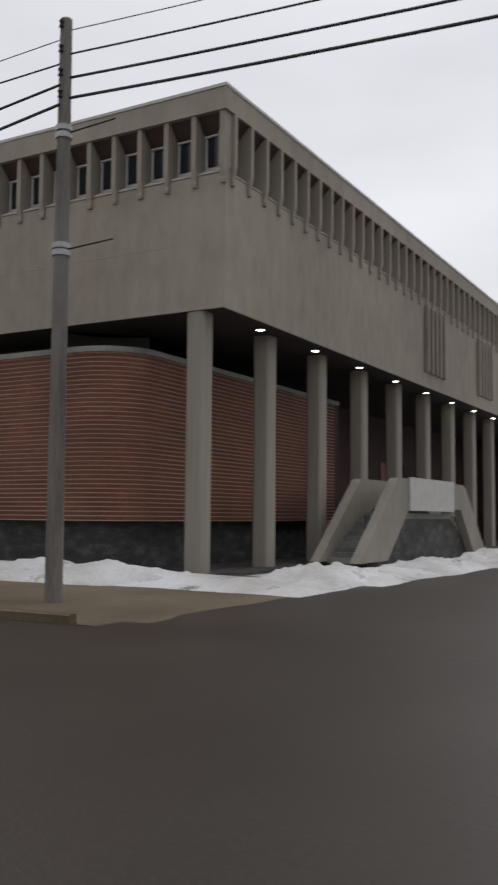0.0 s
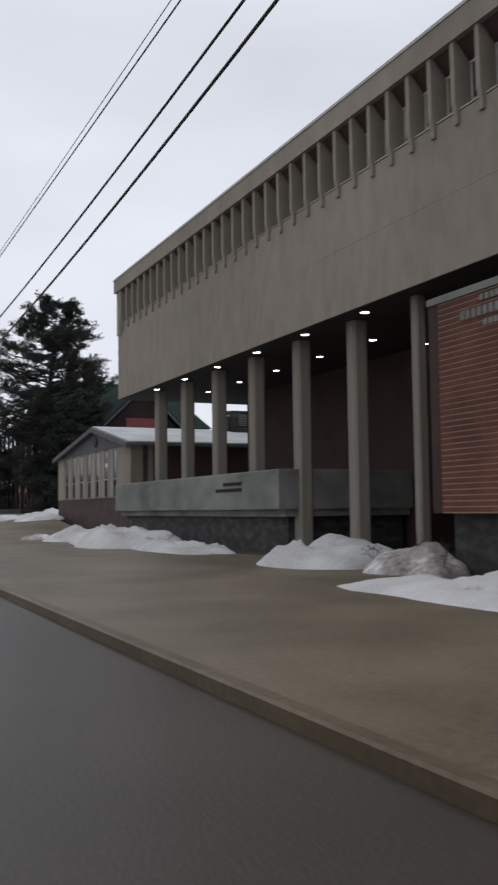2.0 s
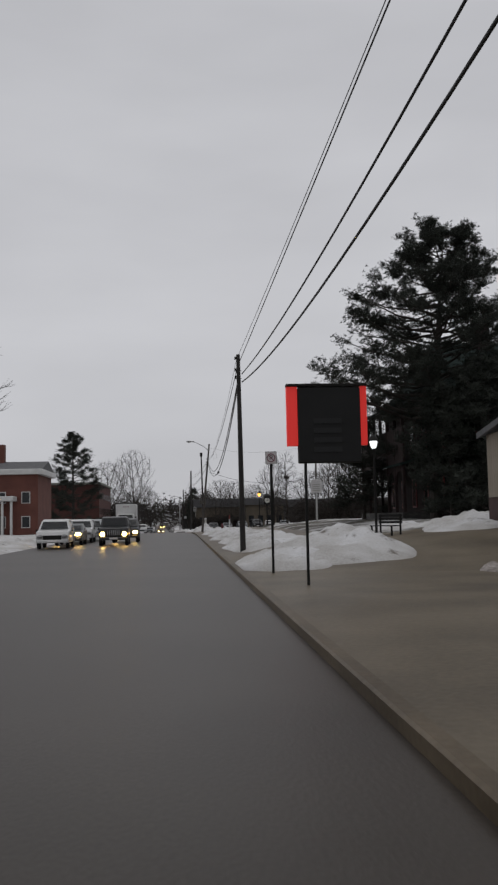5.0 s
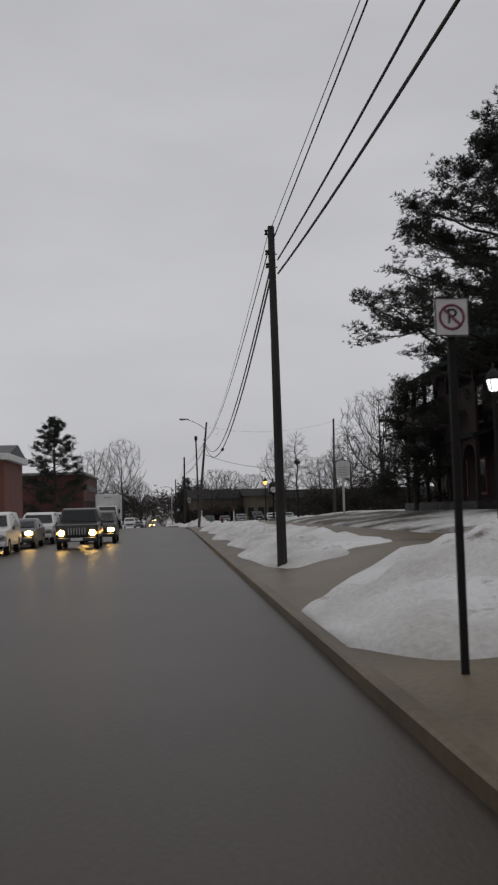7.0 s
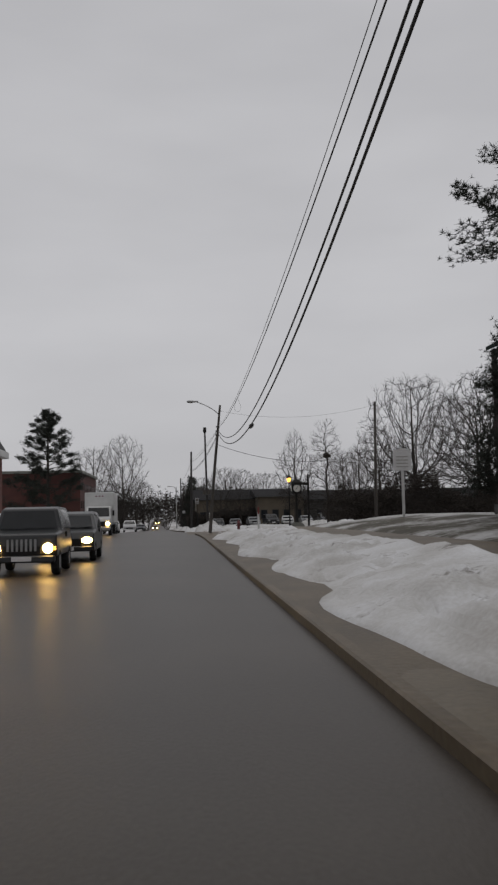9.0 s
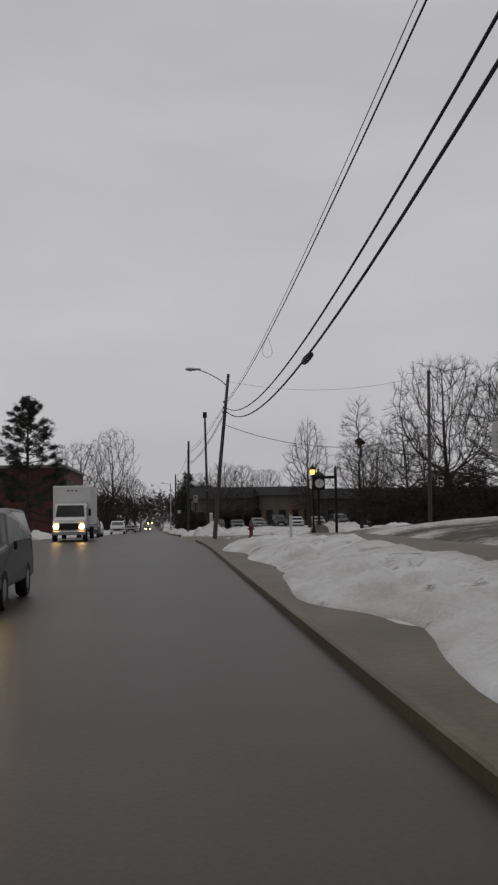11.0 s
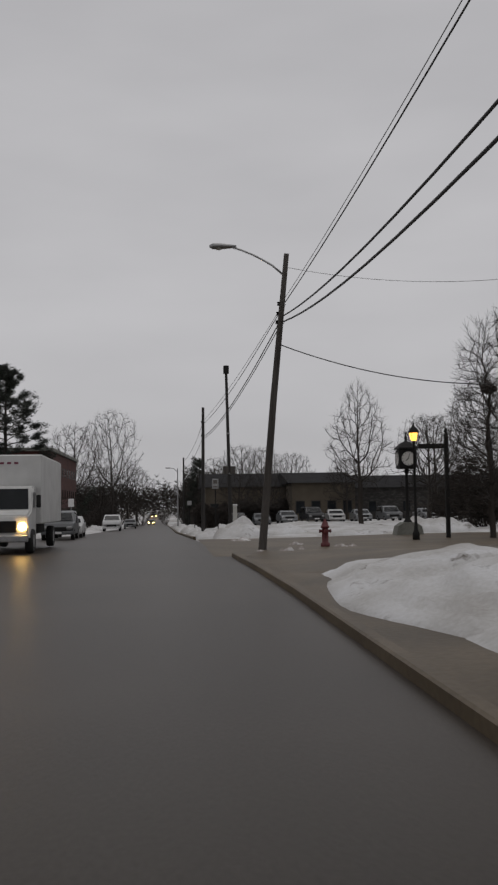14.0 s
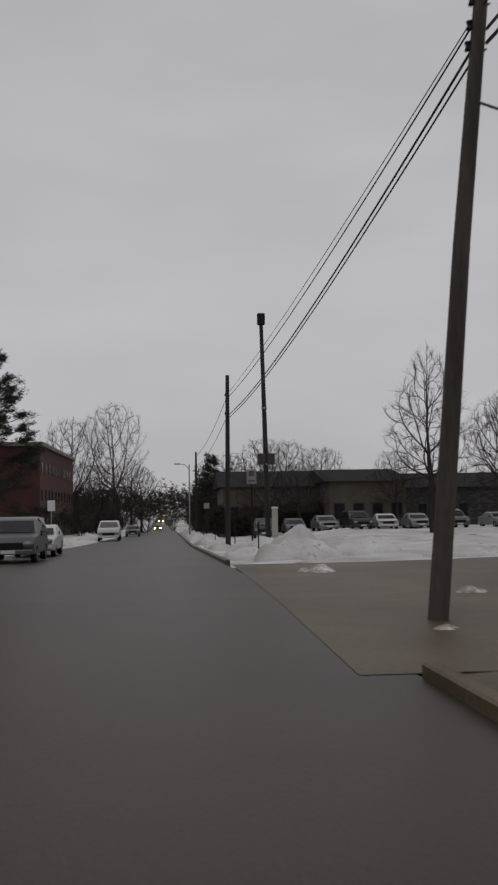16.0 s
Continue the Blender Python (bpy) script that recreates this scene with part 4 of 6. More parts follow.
# span by span: thin wire on top, cables below; each row: end, end, sag, radius
SPANS = [
    ((6.0, -44, 9.0), (4.95, 16.25, 9.07), 1.04, 0.034), ((6.0, -44, 9.4), (4.95, 16.25, 9.45), 1.06, 0.03),
    ((6.0, -44, 9.8), (4.95, 16.25, 9.9), 1.0, 0.022), ((6.0, -44, 10.2), (4.95, 16.25, 10.35), 1.0, 0.012),
    ((4.8, 16.25, 8.9), (4.1, 83.4, 7.78), 1.83, 0.034), ((4.82, 16.25, 9.28), (4.1, 83.4, 8.15), 1.44, 0.03),
    ((4.85, 16.25, 9.69), (4.02, 83.4, 8.76), 0.06, 0.02), ((4.92, 16.25, 10.2), (3.94, 83.4, 8.98), 0.3, 0.012),
    ((3.95, 83.4, 7.86), (4.62, 150.8, 8.05), 2.67, 0.034), ((3.98, 83.4, 8.25), (4.64, 150.8, 8.27), 2.48, 0.03),
    ((3.98, 83.4, 8.83), (4.6, 150.8, 8.62), 1.11, 0.02), ((3.9, 83.4, 9.0), (4.59, 150.8, 8.77), 1.17, 0.011),
    ((4.56, 150.9, 8.6), (3.06, 191.9, 8.45), 0.3, 0.013), ((4.55, 150.9, 8.5), (3.08, 191.9, 8.2), 0.4, 0.02),
    ((4.54, 150.9, 8.16), (3.11, 191.9, 7.18), 0.56, 0.028), ((4.54, 150.9, 8.0), (3.1, 191.9, 7.0), 0.55, 0.022),
]
for a, b, sag, r in SPANS:
    cable("overhead_cable", "dark overhead cable between utility poles" if r > 0.015 else "thin grey overhead wire between utility poles", a, b, sag, r, CABLE if r > 0.015 else WIRE)
for z0, z1 in ((8.35, 7.6), (7.2, 6.5)):
    cable("overhead_cable", "thin far overhead cable", (*P5, z0), (*P6, z1), 0.6, 0.022)
    cable("overhead_cable", "thin far overhead cable", (*P6, z1), (2.6, 285, z1 - 1.6), 0.6, 0.022)
cable("overhead_cable", "thin service wire to the side street", (P3[0] + 0.03, P3[1], 10.0), (17.35, 149.3, 10.2), 0.75, 0.010, WIRE)
cable("overhead_cable", "sagging cable to the side street", (4.45, 150.9, 7.25), (17.27, 149.3, 6.4), 1.1, 0.024)
splice = thing("cable_splice", "black splice case hung on an overhead cable", "cable splice", at=(4.26, 114.5, 5.24))
part("case", lathe(bmesh.new(), [(0.03, -0.62), (0.075, -0.5), (0.088, 0.0), (0.075, 0.5), (0.03, 0.62)], 12), CABLE, splice, m=pose(0, 0, 0, 90, 0, 0))
part("strap", lathe(bmesh.new(), [(0.07, -0.02), (0.09, -0.02), (0.09, 0.02), (0.07, 0.02)], 12), STEEL, splice, m=pose(0, 0.2, 0, 90, 0, 0))
loop_pts = [(0.15 * math.sin(a) * (1 - 0.55 * math.cos(a)), 0, -0.34 + 0.34 * math.cos(a)) for a in (2 * math.pi * k / 22 for k in range(23))]
solo("wire_loop", tube(bmesh.new(), loop_pts, 0.006, 5), WIRE, "thin slack loop of wire under the top cable", "cable", at=(4.37, 124.2, 7.62))


def street_lamp_arm(parent, root, tip, base):
    r, t, b = Vector(root), Vector(tip), Vector(base)
    pts = [r - b + (t - r) * q + Vector((0, 0, 0.55 * math.sin(q * math.pi / 2) ** 0.7 - 0.0)) * (1 if q < 1 else 1) for q in (0, 0.2, 0.4, 0.6, 0.8, 1.0)]
    part("arm", tube(bmesh.new(), [tuple(p) for p in pts], 0.035, 8), STEEL, parent, "curved steel lamp arm", True)
    e = pts[-1]
    bm = bmesh.new()
    tube_rings(bm, [[(e.x + dx, e.y + w * math.cos(a), e.z + h * math.sin(a)) for a in (2 * math.pi * k / 10 for k in range(10))] for dx, w, h in ((0.25, 0.06, 0.05), (0.0, 0.12, 0.07), (-0.35, 0.17, 0.11), (-0.6, 0.14, 0.1), (-0.72, 0.04, 0.04))])
    head = part("head", bm, STEEL, parent, "grey cobra-head street lamp, unlit", True)
    part("lens", lathe(bmesh.new(), [(0.02, -0.14), (0.09, -0.12), (0.13, -0.05), (0.12, -0.02)], 12, (e.x - 0.38, e.y, e.z)), TRIM, head, smooth=True)


street_lamp_arm(p3, (4.66, 150.85, 9.72), (2.75, 151.2, 10.3), (3.7, 151.2, 0))


def small_pole_lamp(x, y, h, reach):
    ob = thing("street_lamp", "thin far street lamp with a short arm", "street lamp", at=(x, y, level(x, y)))
    part("pole", tube(bmesh.new(), [(0, 0, -0.2), (0, 0, h)], [0.09, 0.06], 8), STEEL, ob)
    part("arm", tube(bmesh.new(), [(0, 0, h - 0.5), (-reach * 0.5, 0, h), (-reach, 0, h + 0.05)], 0.04, 6), STEEL, ob)
    part("head", slab(-reach - 0.6, -0.12, h, -reach, 0.12, h + 0.14, soft=0.04), STEEL, ob)


small_pole_lamp(1.1, 232, 7.5, 0.9)


# ---- signs ----
def post_sign(name, label, x, y, w, z0, z1, post_mat, sheet_mat, category="sign", turn=0.0, post=0.035):
    ob = thing(name, label, category, at=(x, y, level(x, y)), turn=turn)
    part("post", slab(-post, 0.0, -0.2, post, 0.05, z0 + 0.1, soft=0.006), post_mat, ob)
    part("sheet", slab(-w / 2, -0.025, z0, w / 2, -0.003, z1, soft=0.008), sheet_mat, ob)
    return ob


ps = post_sign("parking_sign", "white square no parking sign on a steel post", 3.79, 67.9, 0.32, 3.08, 3.44, BLACKIRON, SIGNWHITE)
ring_pts = [(0.112 * math.cos(a), 0, 0.112 * math.sin(a)) for a in (2 * math.pi * k / 28 for k in range(29))]
part("ring", tube(bmesh.new(), ring_pts, 0.013, 4), SIGNRED, ps, "red ring", m=pose(0, -0.026, 3.26))
part("slash", slab(-0.105, -0.034, -0.012, 0.105, -0.0285, 0.012), SIGNRED, ps, m=pose(0, 0, 3.26, 0, 45, 0))
txt = bpy.data.curves.new("letter", "FONT")
txt.body, txt.size, txt.align_x, txt.align_y, txt.extrude = "P", 0.2, "CENTER", "CENTER", 0.002
txt.materials.append(SIGNINK)
letter = new("letter", txt)
letter.parent, letter.matrix_basis = ps, pose(0, -0.0275, 3.26, 90, 0, 0)
for b in ((-0.16, -0.029, 3.08, 0.16, -0.0255, 3.092), (-0.16, -0.029, 3.428, 0.16, -0.0255, 3.44), (-0.16, -0.029, 3.093, -0.148, -0.0255, 3.427), (0.148, -0.029, 3.093, 0.16, -0.0255, 3.427)):
    part("border", slab(*b), SIGNINK, ps)

ws = post_sign("lawn_sign", "pale grey notice sign on a white post", 14.06, 127.8, 1.06, 2.75, 3.85, WHITEPAINT, SIGNWHITE, post=0.08)
for k in range(4):
    part("text_bar", slab(-0.36, -0.032, 2.95 + 0.19 * k, 0.34, -0.0255, 3.01 + 0.19 * k), TRIM, ws)
part("crest", prism(bmesh.new(), [(-0.55, 3.855), (0.55, 3.855), (0.4, 3.97), (0.0, 4.06), (-0.4, 3.97)], "y", -0.02, 0.03), SIGNWHITE, ws)
ns = post_sign("street_sign", "grey street sign with dark marks on a thin post", 3.38, 179.0, 0.42, 3.08, 3.74, BLACKIRON, STEEL)
for x0, z0, x1, z1 in ((-0.13, 3.42, 0.13, 3.66), (-0.15, 3.18, 0.15, 3.26)):
    part("text_bar", slab(x0, -0.031, z0, x1, -0.0255, z1), POLEWOOD, ns)
post_sign("street_sign", "small pale sign on a thin post", 2.1, 205.5, 0.4, 2.5, 2.9, BLACKIRON, STEEL)
post_sign("street_sign", "white sign on a thin post", -8.3, 200, 0.5, 2.4, 3.1, STEEL, SIGNWHITE)
post_sign("road_marker", "white post with a red top in the snow", 5.93, 130.6, 0.1, 1.07, 1.5, WHITEPAINT, REDPAINT, "marker post", post=0.06)
for x, y in ((3.4, 176), (2.9, 184), (2.4, 197), (1.9, 206)):
    post_sign("road_marker", "thin dark marker post in the snow", x, y, 0.08, 1.0, 1.4, BLACKIRON, BLACKIRON, "marker post", post=0.025)

board = thing("display_board", "dark electronic display board with red lit side panels", "billboard", at=(4.6, 63.0, 0))
part("screen", slab(-0.66, -0.1, 2.8, 0.8, 0.12, 4.56, soft=0.02), SCREEN, board)
part("side_panel", slab(-0.92, -0.06, 3.2, -0.665, 0.08, 4.58, soft=0.01), REDGLOW, board, "glowing red panel")
part("side_panel", slab(0.805, -0.06, 3.2, 0.96, 0.08, 4.58, soft=0.01), REDGLOW, board, "glowing red panel")
for k in range(4):
    part("text_bar", slab(-0.3, -0.112, 3.05 + 0.22 * k, 0.35, -0.1015, 3.17 + 0.22 * k), SCREENTEXT, board)
part("post", slab(-0.53, -0.02, -0.1, -0.47, 0.04, 2.795), BLACKIRON, board)

part("top_rim", slab(-0.92, -0.12, 4.585, 0.96, 0.14, 4.64), BLACKIRON, board)

# bench on the forecourt
bench = thing("bench", "dark slatted park bench on the forecourt", "bench", at=(10.05, 81.3, level(10.05, 81.3)), turn=-62)
for k in range(4):
    part("seat_slat", slab(-0.75, -0.25 + 0.13 * k, 0.43, 0.75, -0.14 + 0.13 * k, 0.47), BLACKIRON, bench)
for k in range(3):
    part("back_slat", slab(-0.75, 0.28, 0.55 + 0.14 * k, 0.75, 0.32, 0.65 + 0.14 * k), BLACKIRON, bench)
for x in (-0.68, 0.62):
    for y in (-0.24, 0.26):
        part("leg", slab(x, y, 0, x + 0.06, y + 0.06, 0.95 if y > 0 else 0.43), BLACKIRON, bench)


# ---- lamp posts, clock, hydrant ----
def lantern_post(x, y, h, glass, label, z=0.0):
    ob = thing("lamp_post", label, "street lamp", at=(x, y, z))
    part("post", lathe(bmesh.new(), [(0.16, -0.1), (0.16, 0.25), (0.1, 0.4), (0.065, 0.7), (0.05, h - 0.75), (0.08, h - 0.7), (0.05, h - 0.62)], 12), BLACKIRON, ob, smooth=True)
    part("globe", lathe(bmesh.new(), [(0.07, h - 0.62), (0.13, h - 0.58), (0.2, h - 0.3), (0.19, h - 0.26)], 12), glass, ob, "lit lantern glass", True)
    part("cap", lathe(bmesh.new(), [(0.25, h - 0.27), (0.25, h - 0.23), (0.17, h - 0.08), (0.08, h + 0.02), (0.03, h + 0.08), (0.05, h + 0.13), (0.01, h + 0.22)], 12), BLACKIRON, ob, smooth=True)
    for k in range(4):
        a = math.pi / 4 + k * math.pi / 2
        part("rib", tube(bmesh.new(), [(0.13 * math.cos(a), 0.13 * math.sin(a), h - 0.58), (0.215 * math.cos(a), 0.215 * math.sin(a), h - 0.26)], 0.012, 5), BLACKIRON, ob)
    return ob


lantern_post(11.3, 158.7, 4.95, AMBER, "black lantern lamp post with a lit amber globe")
lantern_post(10.52, 85.3, 5.4, LAMPWHITE, "black lantern lamp post with a lit white globe")

clock = thing("street_clock", "black iron post clock with two round dials", "clock", at=(13.05, 166.9, 0.17))
part("plinth", prism(bmesh.new(), [(-0.75, -0.3), (0.75, -0.3), (0.62, 0.22), (0.3, 0.42), (-0.3, 0.42), (-0.62, 0.22)], "y", -0.5, 0.5), PALE, clock, "sloped pale concrete base with snow")
part("post", lathe(bmesh.new(), [(0.28, -0.1), (0.28, 0.4), (0.16, 0.55), (0.1, 0.9), (0.08, 3.0), (0.14, 3.1), (0.1, 3.25)], 12), BLACKIRON, clock, smooth=True)
part("case", slab(-0.47, -0.47, 3.25, 0.47, 0.47, 4.3, soft=0.07), BLACKIRON, clock)
part("roof", tube_rings(bmesh.new(), [[(s * a, s * b, z) for a, b in ((-1, -1), (1, -1), (1, 1), (-1, 1))] for s, z in ((0.53, 4.3), (0.53, 4.36), (0.3, 4.6), (0.1, 4.72))]), BLACKIRON, clock)
part("crown", lathe(bmesh.new(), [(0.1, 4.7), (0.05, 4.8), (0.1, 4.9), (0.05, 5.0), (0.02, 5.2)], 12), BLACKIRON, clock, smooth=True)
for turn in (0, -90):
    dial = part("dial", lathe(bmesh.new(), [(0.02, 0), (0.38, 0), (0.38, 0.02), (0.02, 0.02)], 24), CLOCKFACE, clock, "round pale dial", m=pose(0, 0, 3.78, 0, 0, turn) @ pose(0, -0.465, 0, 90, 0, 0))
    part("bezel", tube(bmesh.new(), [(0.39 * math.cos(a), 0.39 * math.sin(a), 0.02) for a in (2 * math.pi * k / 24 for k in range(25))], 0.025, 5), BLACKIRON, dial)
    part("pointer", slab(-0.015, 0.0, 0.021, 0.015, 0.3, 0.03), BLACKIRON, dial, m=pose(0, 0, 0, 0, 0, -15))
    part("pointer", slab(-0.02, 0.0, 0.031, 0.02, 0.2, 0.04), BLACKIRON, dial, m=pose(0, 0, 0, 0, 0, 130))
    for k in range(12):
        part("hour_mark", slab(-0.012, 0.3, 0.021, 0.012, 0.36, 0.028), BLACKIRON, dial, m=pose(0, 0, 0, 0, 0, 30 * k))

bracket = thing("sign_bracket", "dark post with a hanging street name bar", "sign", at=(13.3, 160.5, 0))
part("post", slab(-0.09, -0.09, -0.1, 0.09, 0.09, 4.8, soft=0.01), BLACKIRON, bracket)
part("arm", slab(-1.3, -0.04, 4.1, -0.09, 0.04, 4.32), BLACKIRON, bracket)
part("finial", lathe(bmesh.new(), [(0.03, 4.8), (0.1, 4.9), (0.06, 5.0), (0.01, 5.1)], 8), BLACKIRON, bracket)

hydrant = thing("fire_hydrant", "faded red iron fire hydrant in the snow", "hydrant", at=(6.2, 152.3, 0.1))
part("barrel", lathe(bmesh.new(), [(0.17, -0.15), (0.17, 0.05), (0.12, 0.09), (0.12, 0.6), (0.16, 0.62), (0.16, 0.68), (0.13, 0.7), (0.11, 0.8), (0.05, 0.87), (0.04, 0.9), (0.04, 0.95)], 14), HYDRANT, hydrant, smooth=True)
part("nozzle", lathe(bmesh.new(), [(0.07, 0.0), (0.07, 0.18), (0.085, 0.19), (0.085, 0.25), (0.03, 0.26)], 10), HYDRANT, hydrant, m=pose(0, 0, 0.5, 90, 0, 0))
for s in (-1, 1):
    part("cap", lathe(bmesh.new(), [(0.05, 0.0), (0.05, 0.16), (0.065, 0.17), (0.065, 0.22), (0.02, 0.23)], 10), HYDRANT, hydrant, m=pose(0, 0, 0.5, 0, 90 * s, 0))


# ---- vehicles ----
def vehicle(kind, label, category, x, y, color, lit=False, turn=180.0, group=""):
    """A car that points along +y before its turn; parts: body, glasshouse, windows, wheels, lamps."""
    L, W, H, shape, glass = {
        "suv": (4.7, 1.9, 1.75, [(-2.3, 0.35), (2.25, 0.35), (2.35, 0.75), (2.2, 1.02), (1.1, 1.12), (0.5, 1.66), (-0.2, 1.75), (-1.9, 1.72), (-2.25, 1.1), (-2.35, 0.7)], [(0.98, 1.14), (0.45, 1.6), (-0.2, 1.68), (-1.8, 1.65), (-2.12, 1.14)]),
        "sedan": (4.6, 1.8, 1.45, [(-2.25, 0.3), (2.2, 0.3), (2.3, 0.62), (2.1, 0.85), (1.0, 0.98), (0.3, 1.4), (-0.8, 1.44), (-1.5, 1.05), (-2.2, 0.98), (-2.3, 0.6)], [(0.88, 1.0), (0.27, 1.34), (-0.75, 1.38), (-1.35, 1.03)]),
        "pickup": (5.6, 2.0, 1.9, [(-2.8, 0.45), (2.7, 0.45), (2.8, 0.85), (2.7, 1.15), (1.5, 1.25), (0.95, 1.82), (-0.3, 1.88), (-0.65, 1.25), (-2.75, 1.2), (-2.8, 0.8)], [(1.38, 1.27), (0.9, 1.75), (-0.28, 1.8), (-0.52, 1.27)]),
        "jeep": (4.2, 1.85, 1.85, [(-2.05, 0.5), (1.95, 0.5), (2.05, 0.75), (2.02, 1.12), (0.75, 1.2), (0.5, 1.8), (0.0, 1.86), (-1.95, 1.84), (-2.05, 1.2), (-2.08, 0.8)], [(0.64, 1.24), (0.42, 1.74), (-0.1, 1.78), (-1.85, 1.76), (-1.95, 1.24)]),
        "van": (5.4, 2.05, 2.2, [(-2.6, 0.4), (2.55, 0.4), (2.7, 0.8), (2.6, 1.15), (1.9, 1.3), (1.2, 2.05), (0.8, 2.2), (-2.55, 2.18), (-2.65, 1.0)], [(1.8, 1.33), (1.15, 1.98), (-0.2, 2.0), (-0.2, 1.33)]),
    }[kind]
    ob = thing(kind, label, category, group, at=(x, y, level(x, y)), turn=turn)
    bm = prism(bmesh.new(), shape, "x", -W / 2, W / 2)
    for v in bm.verts:
        if v.co.z > 1.25:
            v.co.x *= 0.84
    bmesh.ops.bevel(bm, geom=bm.edges[:], offset=0.08, segments=3, affect="EDGES", profile=0.6)
    body = part("body", bm, color, ob, smooth=False)
    for s in (-1, 1):
        bm = bmesh.new()
        pts = [bm.verts.new((s * (W / 2 * (0.85 if b > 1.25 else 0.985) + 0.008), a, b)) for a, b in glass]
        bm.faces.new(pts)
        bmesh.ops.solidify(bm, geom=bm.faces[:], thickness=0.006)
        part("side_window", bm, CARGLASS, ob)
    a, b = glass[0], glass[1]
    for name, p, q in (("windscreen", shape[4 if kind != "van" else 4], shape[5]),):
        bm = bmesh.new()
        wa, wb = W / 2 * 0.86, W / 2 * 0.74
        push = 0.03
        pts = [(-wa, p[0] + push, p[1] + 0.05), (wa, p[0] + push, p[1] + 0.05), (wb, q[0] + push + 0.05, q[1] - 0.06), (-wb, q[0] + push + 0.05, q[1] - 0.06)]
        bm.faces.new([bm.verts.new(t) for t in pts])
        bmesh.ops.solidify(bm, geom=bm.faces[:], thickness=0.02)
        part(name, bm, CARGLASS, ob)
    front = max(a for a, _ in shape)
    part("grille", slab(-W * 0.28, front - 0.05, 0.55, W * 0.28, front + 0.02, 0.8, soft=0.015), BLACKIRON, ob)
    if kind == "jeep":
        for k in range(7):
            part("grille_slot", slab(-0.39 + 0.12 * k, front + 0.021, 0.66, -0.33 + 0.12 * k, front + 0.03, 0.98), STEEL, ob)
        for s in (-1, 1):
            part("turn_signal", slab(s * 0.84 - 0.06, front - 0.03, 0.68, s * 0.84 + 0.06, front + 0.03, 0.78, soft=0.01), AMBER, ob, "small lit amber signal lamp")
    part("bumper", slab(-W * 0.47, front - 0.15, 0.36, W * 0.47, front + 0.06, 0.54, soft=0.03), color, ob)
    part("number_plate", slab(-0.26, front + 0.065, 0.4, 0.26, front + 0.075, 0.52), SIGNWHITE, ob)
    for s in (-1, 1):
        part("headlight", lathe(bmesh.new(), [(0.02, 0), (0.14, 0), (0.13, 0.05), (0.02, 0.08)], 14), HEADLIGHT if lit else STEEL, ob, "lit warm headlight" if lit else "unlit headlight", m=pose(s * W * 0.37, front - 0.02, 0.74, -90, 0, 0) @ Matrix.Diagonal((1, 1, 1, 1) if kind == "jeep" else (1.35, 0.8, 1, 1)))
        part("tail_light", slab(s * W * 0.4 - 0.1, -front - 0.02, 0.75, s * W * 0.4 + 0.1, -front + 0.06, 0.95), SIGNRED, ob)
        part("mirror", slab(s * W * 0.5 - 0.02 + s * 0.09, shape[4][0] - 0.35, 1.0, s * W * 0.5 + 0.02 + s * 0.12 + 0.04, shape[4][0] - 0.2, 1.16, soft=0.02), BLACKIRON, ob)
    for s in (-1, 1):
        for yy in (L * 0.31, -L * 0.30):
            w = part("wheel", lathe(bmesh.new(), [(0.2, -0.1), (0.32, -0.11), (0.345, -0.06), (0.345, 0.06), (0.32, 0.11), (0.2, 0.1)], 18), RUBBER, ob, "black tyre", m=pose(s * (W / 2 - 0.1), yy, 0.345, 0, 90, 0))
            part("rim", lathe(bmesh.new(), [(0.02, -0.105), (0.19, -0.1), (0.19, 0.1), (0.02, 0.105)], 12), STEEL, w)
    return ob


WHITECAR, GREYCAR, DARKCAR, SILVER, REDCAR = paint("white_car_paint", (0.55, 0.55, 0.55)), paint("grey_car_paint", (0.10, 0.105, 0.11)), paint("dark_car_paint", (0.02, 0.021, 0.023)), paint("silver_car_paint", (0.26, 0.27, 0.28), 0.3, 0.4), paint("red_car_paint", (0.22, 0.02, 0.02))
QUEUE = "cars waiting in the oncoming queue"
vehicle("suv", "white sport utility car standing at the far kerb", "car", -6.4, 99.0, WHITECAR, False, 182, QUEUE)
vehicle("sedan", "dark grey saloon car in the oncoming queue", "car", -6.3, 106.0, GREYCAR, True, 181, QUEUE)
vehicle("suv", "white hatchback behind a grey saloon", "car", -6.3, 112.5, WHITECAR, False, 181, QUEUE)
vehicle("suv", "silver sport utility car in the oncoming queue", "car", -6.2, 119.5, SILVER, False, 181, QUEUE)
vehicle("jeep", "boxy dark off-road car with round lit headlights", "car", -3.1, 103.0, DARKCAR, True, 181)
vehicle("suv", "dark sport utility car with bright lit headlights", "car", -2.8, 110.6, DARKCAR, True, 181)
vehicle("suv", "silver sport utility car parked at the kerb", "car", -6.2, 175.5, GREYCAR, False, 182)
vehicle("sedan", "white saloon car parked at the kerb", "car", -6.4, 182.5, WHITECAR, False, 182)
vehicle("pickup", "white pickup parked beside snow", "car", -6.5, 226.0, WHITECAR, False, 182)
vehicle("sedan", "dark saloon car parked beside snow", "car", -6.0, 258.0, GREYCAR, False, 182)
vehicle("sedan", "far oncoming car with lit headlights", "car", -5.8, 372.0, DARKCAR, True, 182)
vehicle("suv", "far oncoming car with lit headlights", "car", -7.2, 470.0, DARKCAR, True, 182)
LOT = ((7.6, DARKCAR), (10.3, GREYCAR), (13.2, SILVER), (15.9, DARKCAR), (18.6, WHITECAR), (21.6, SILVER), (24.6, GREYCAR), (29.0, SILVER), (32.0, DARKCAR), (36.5, REDCAR))
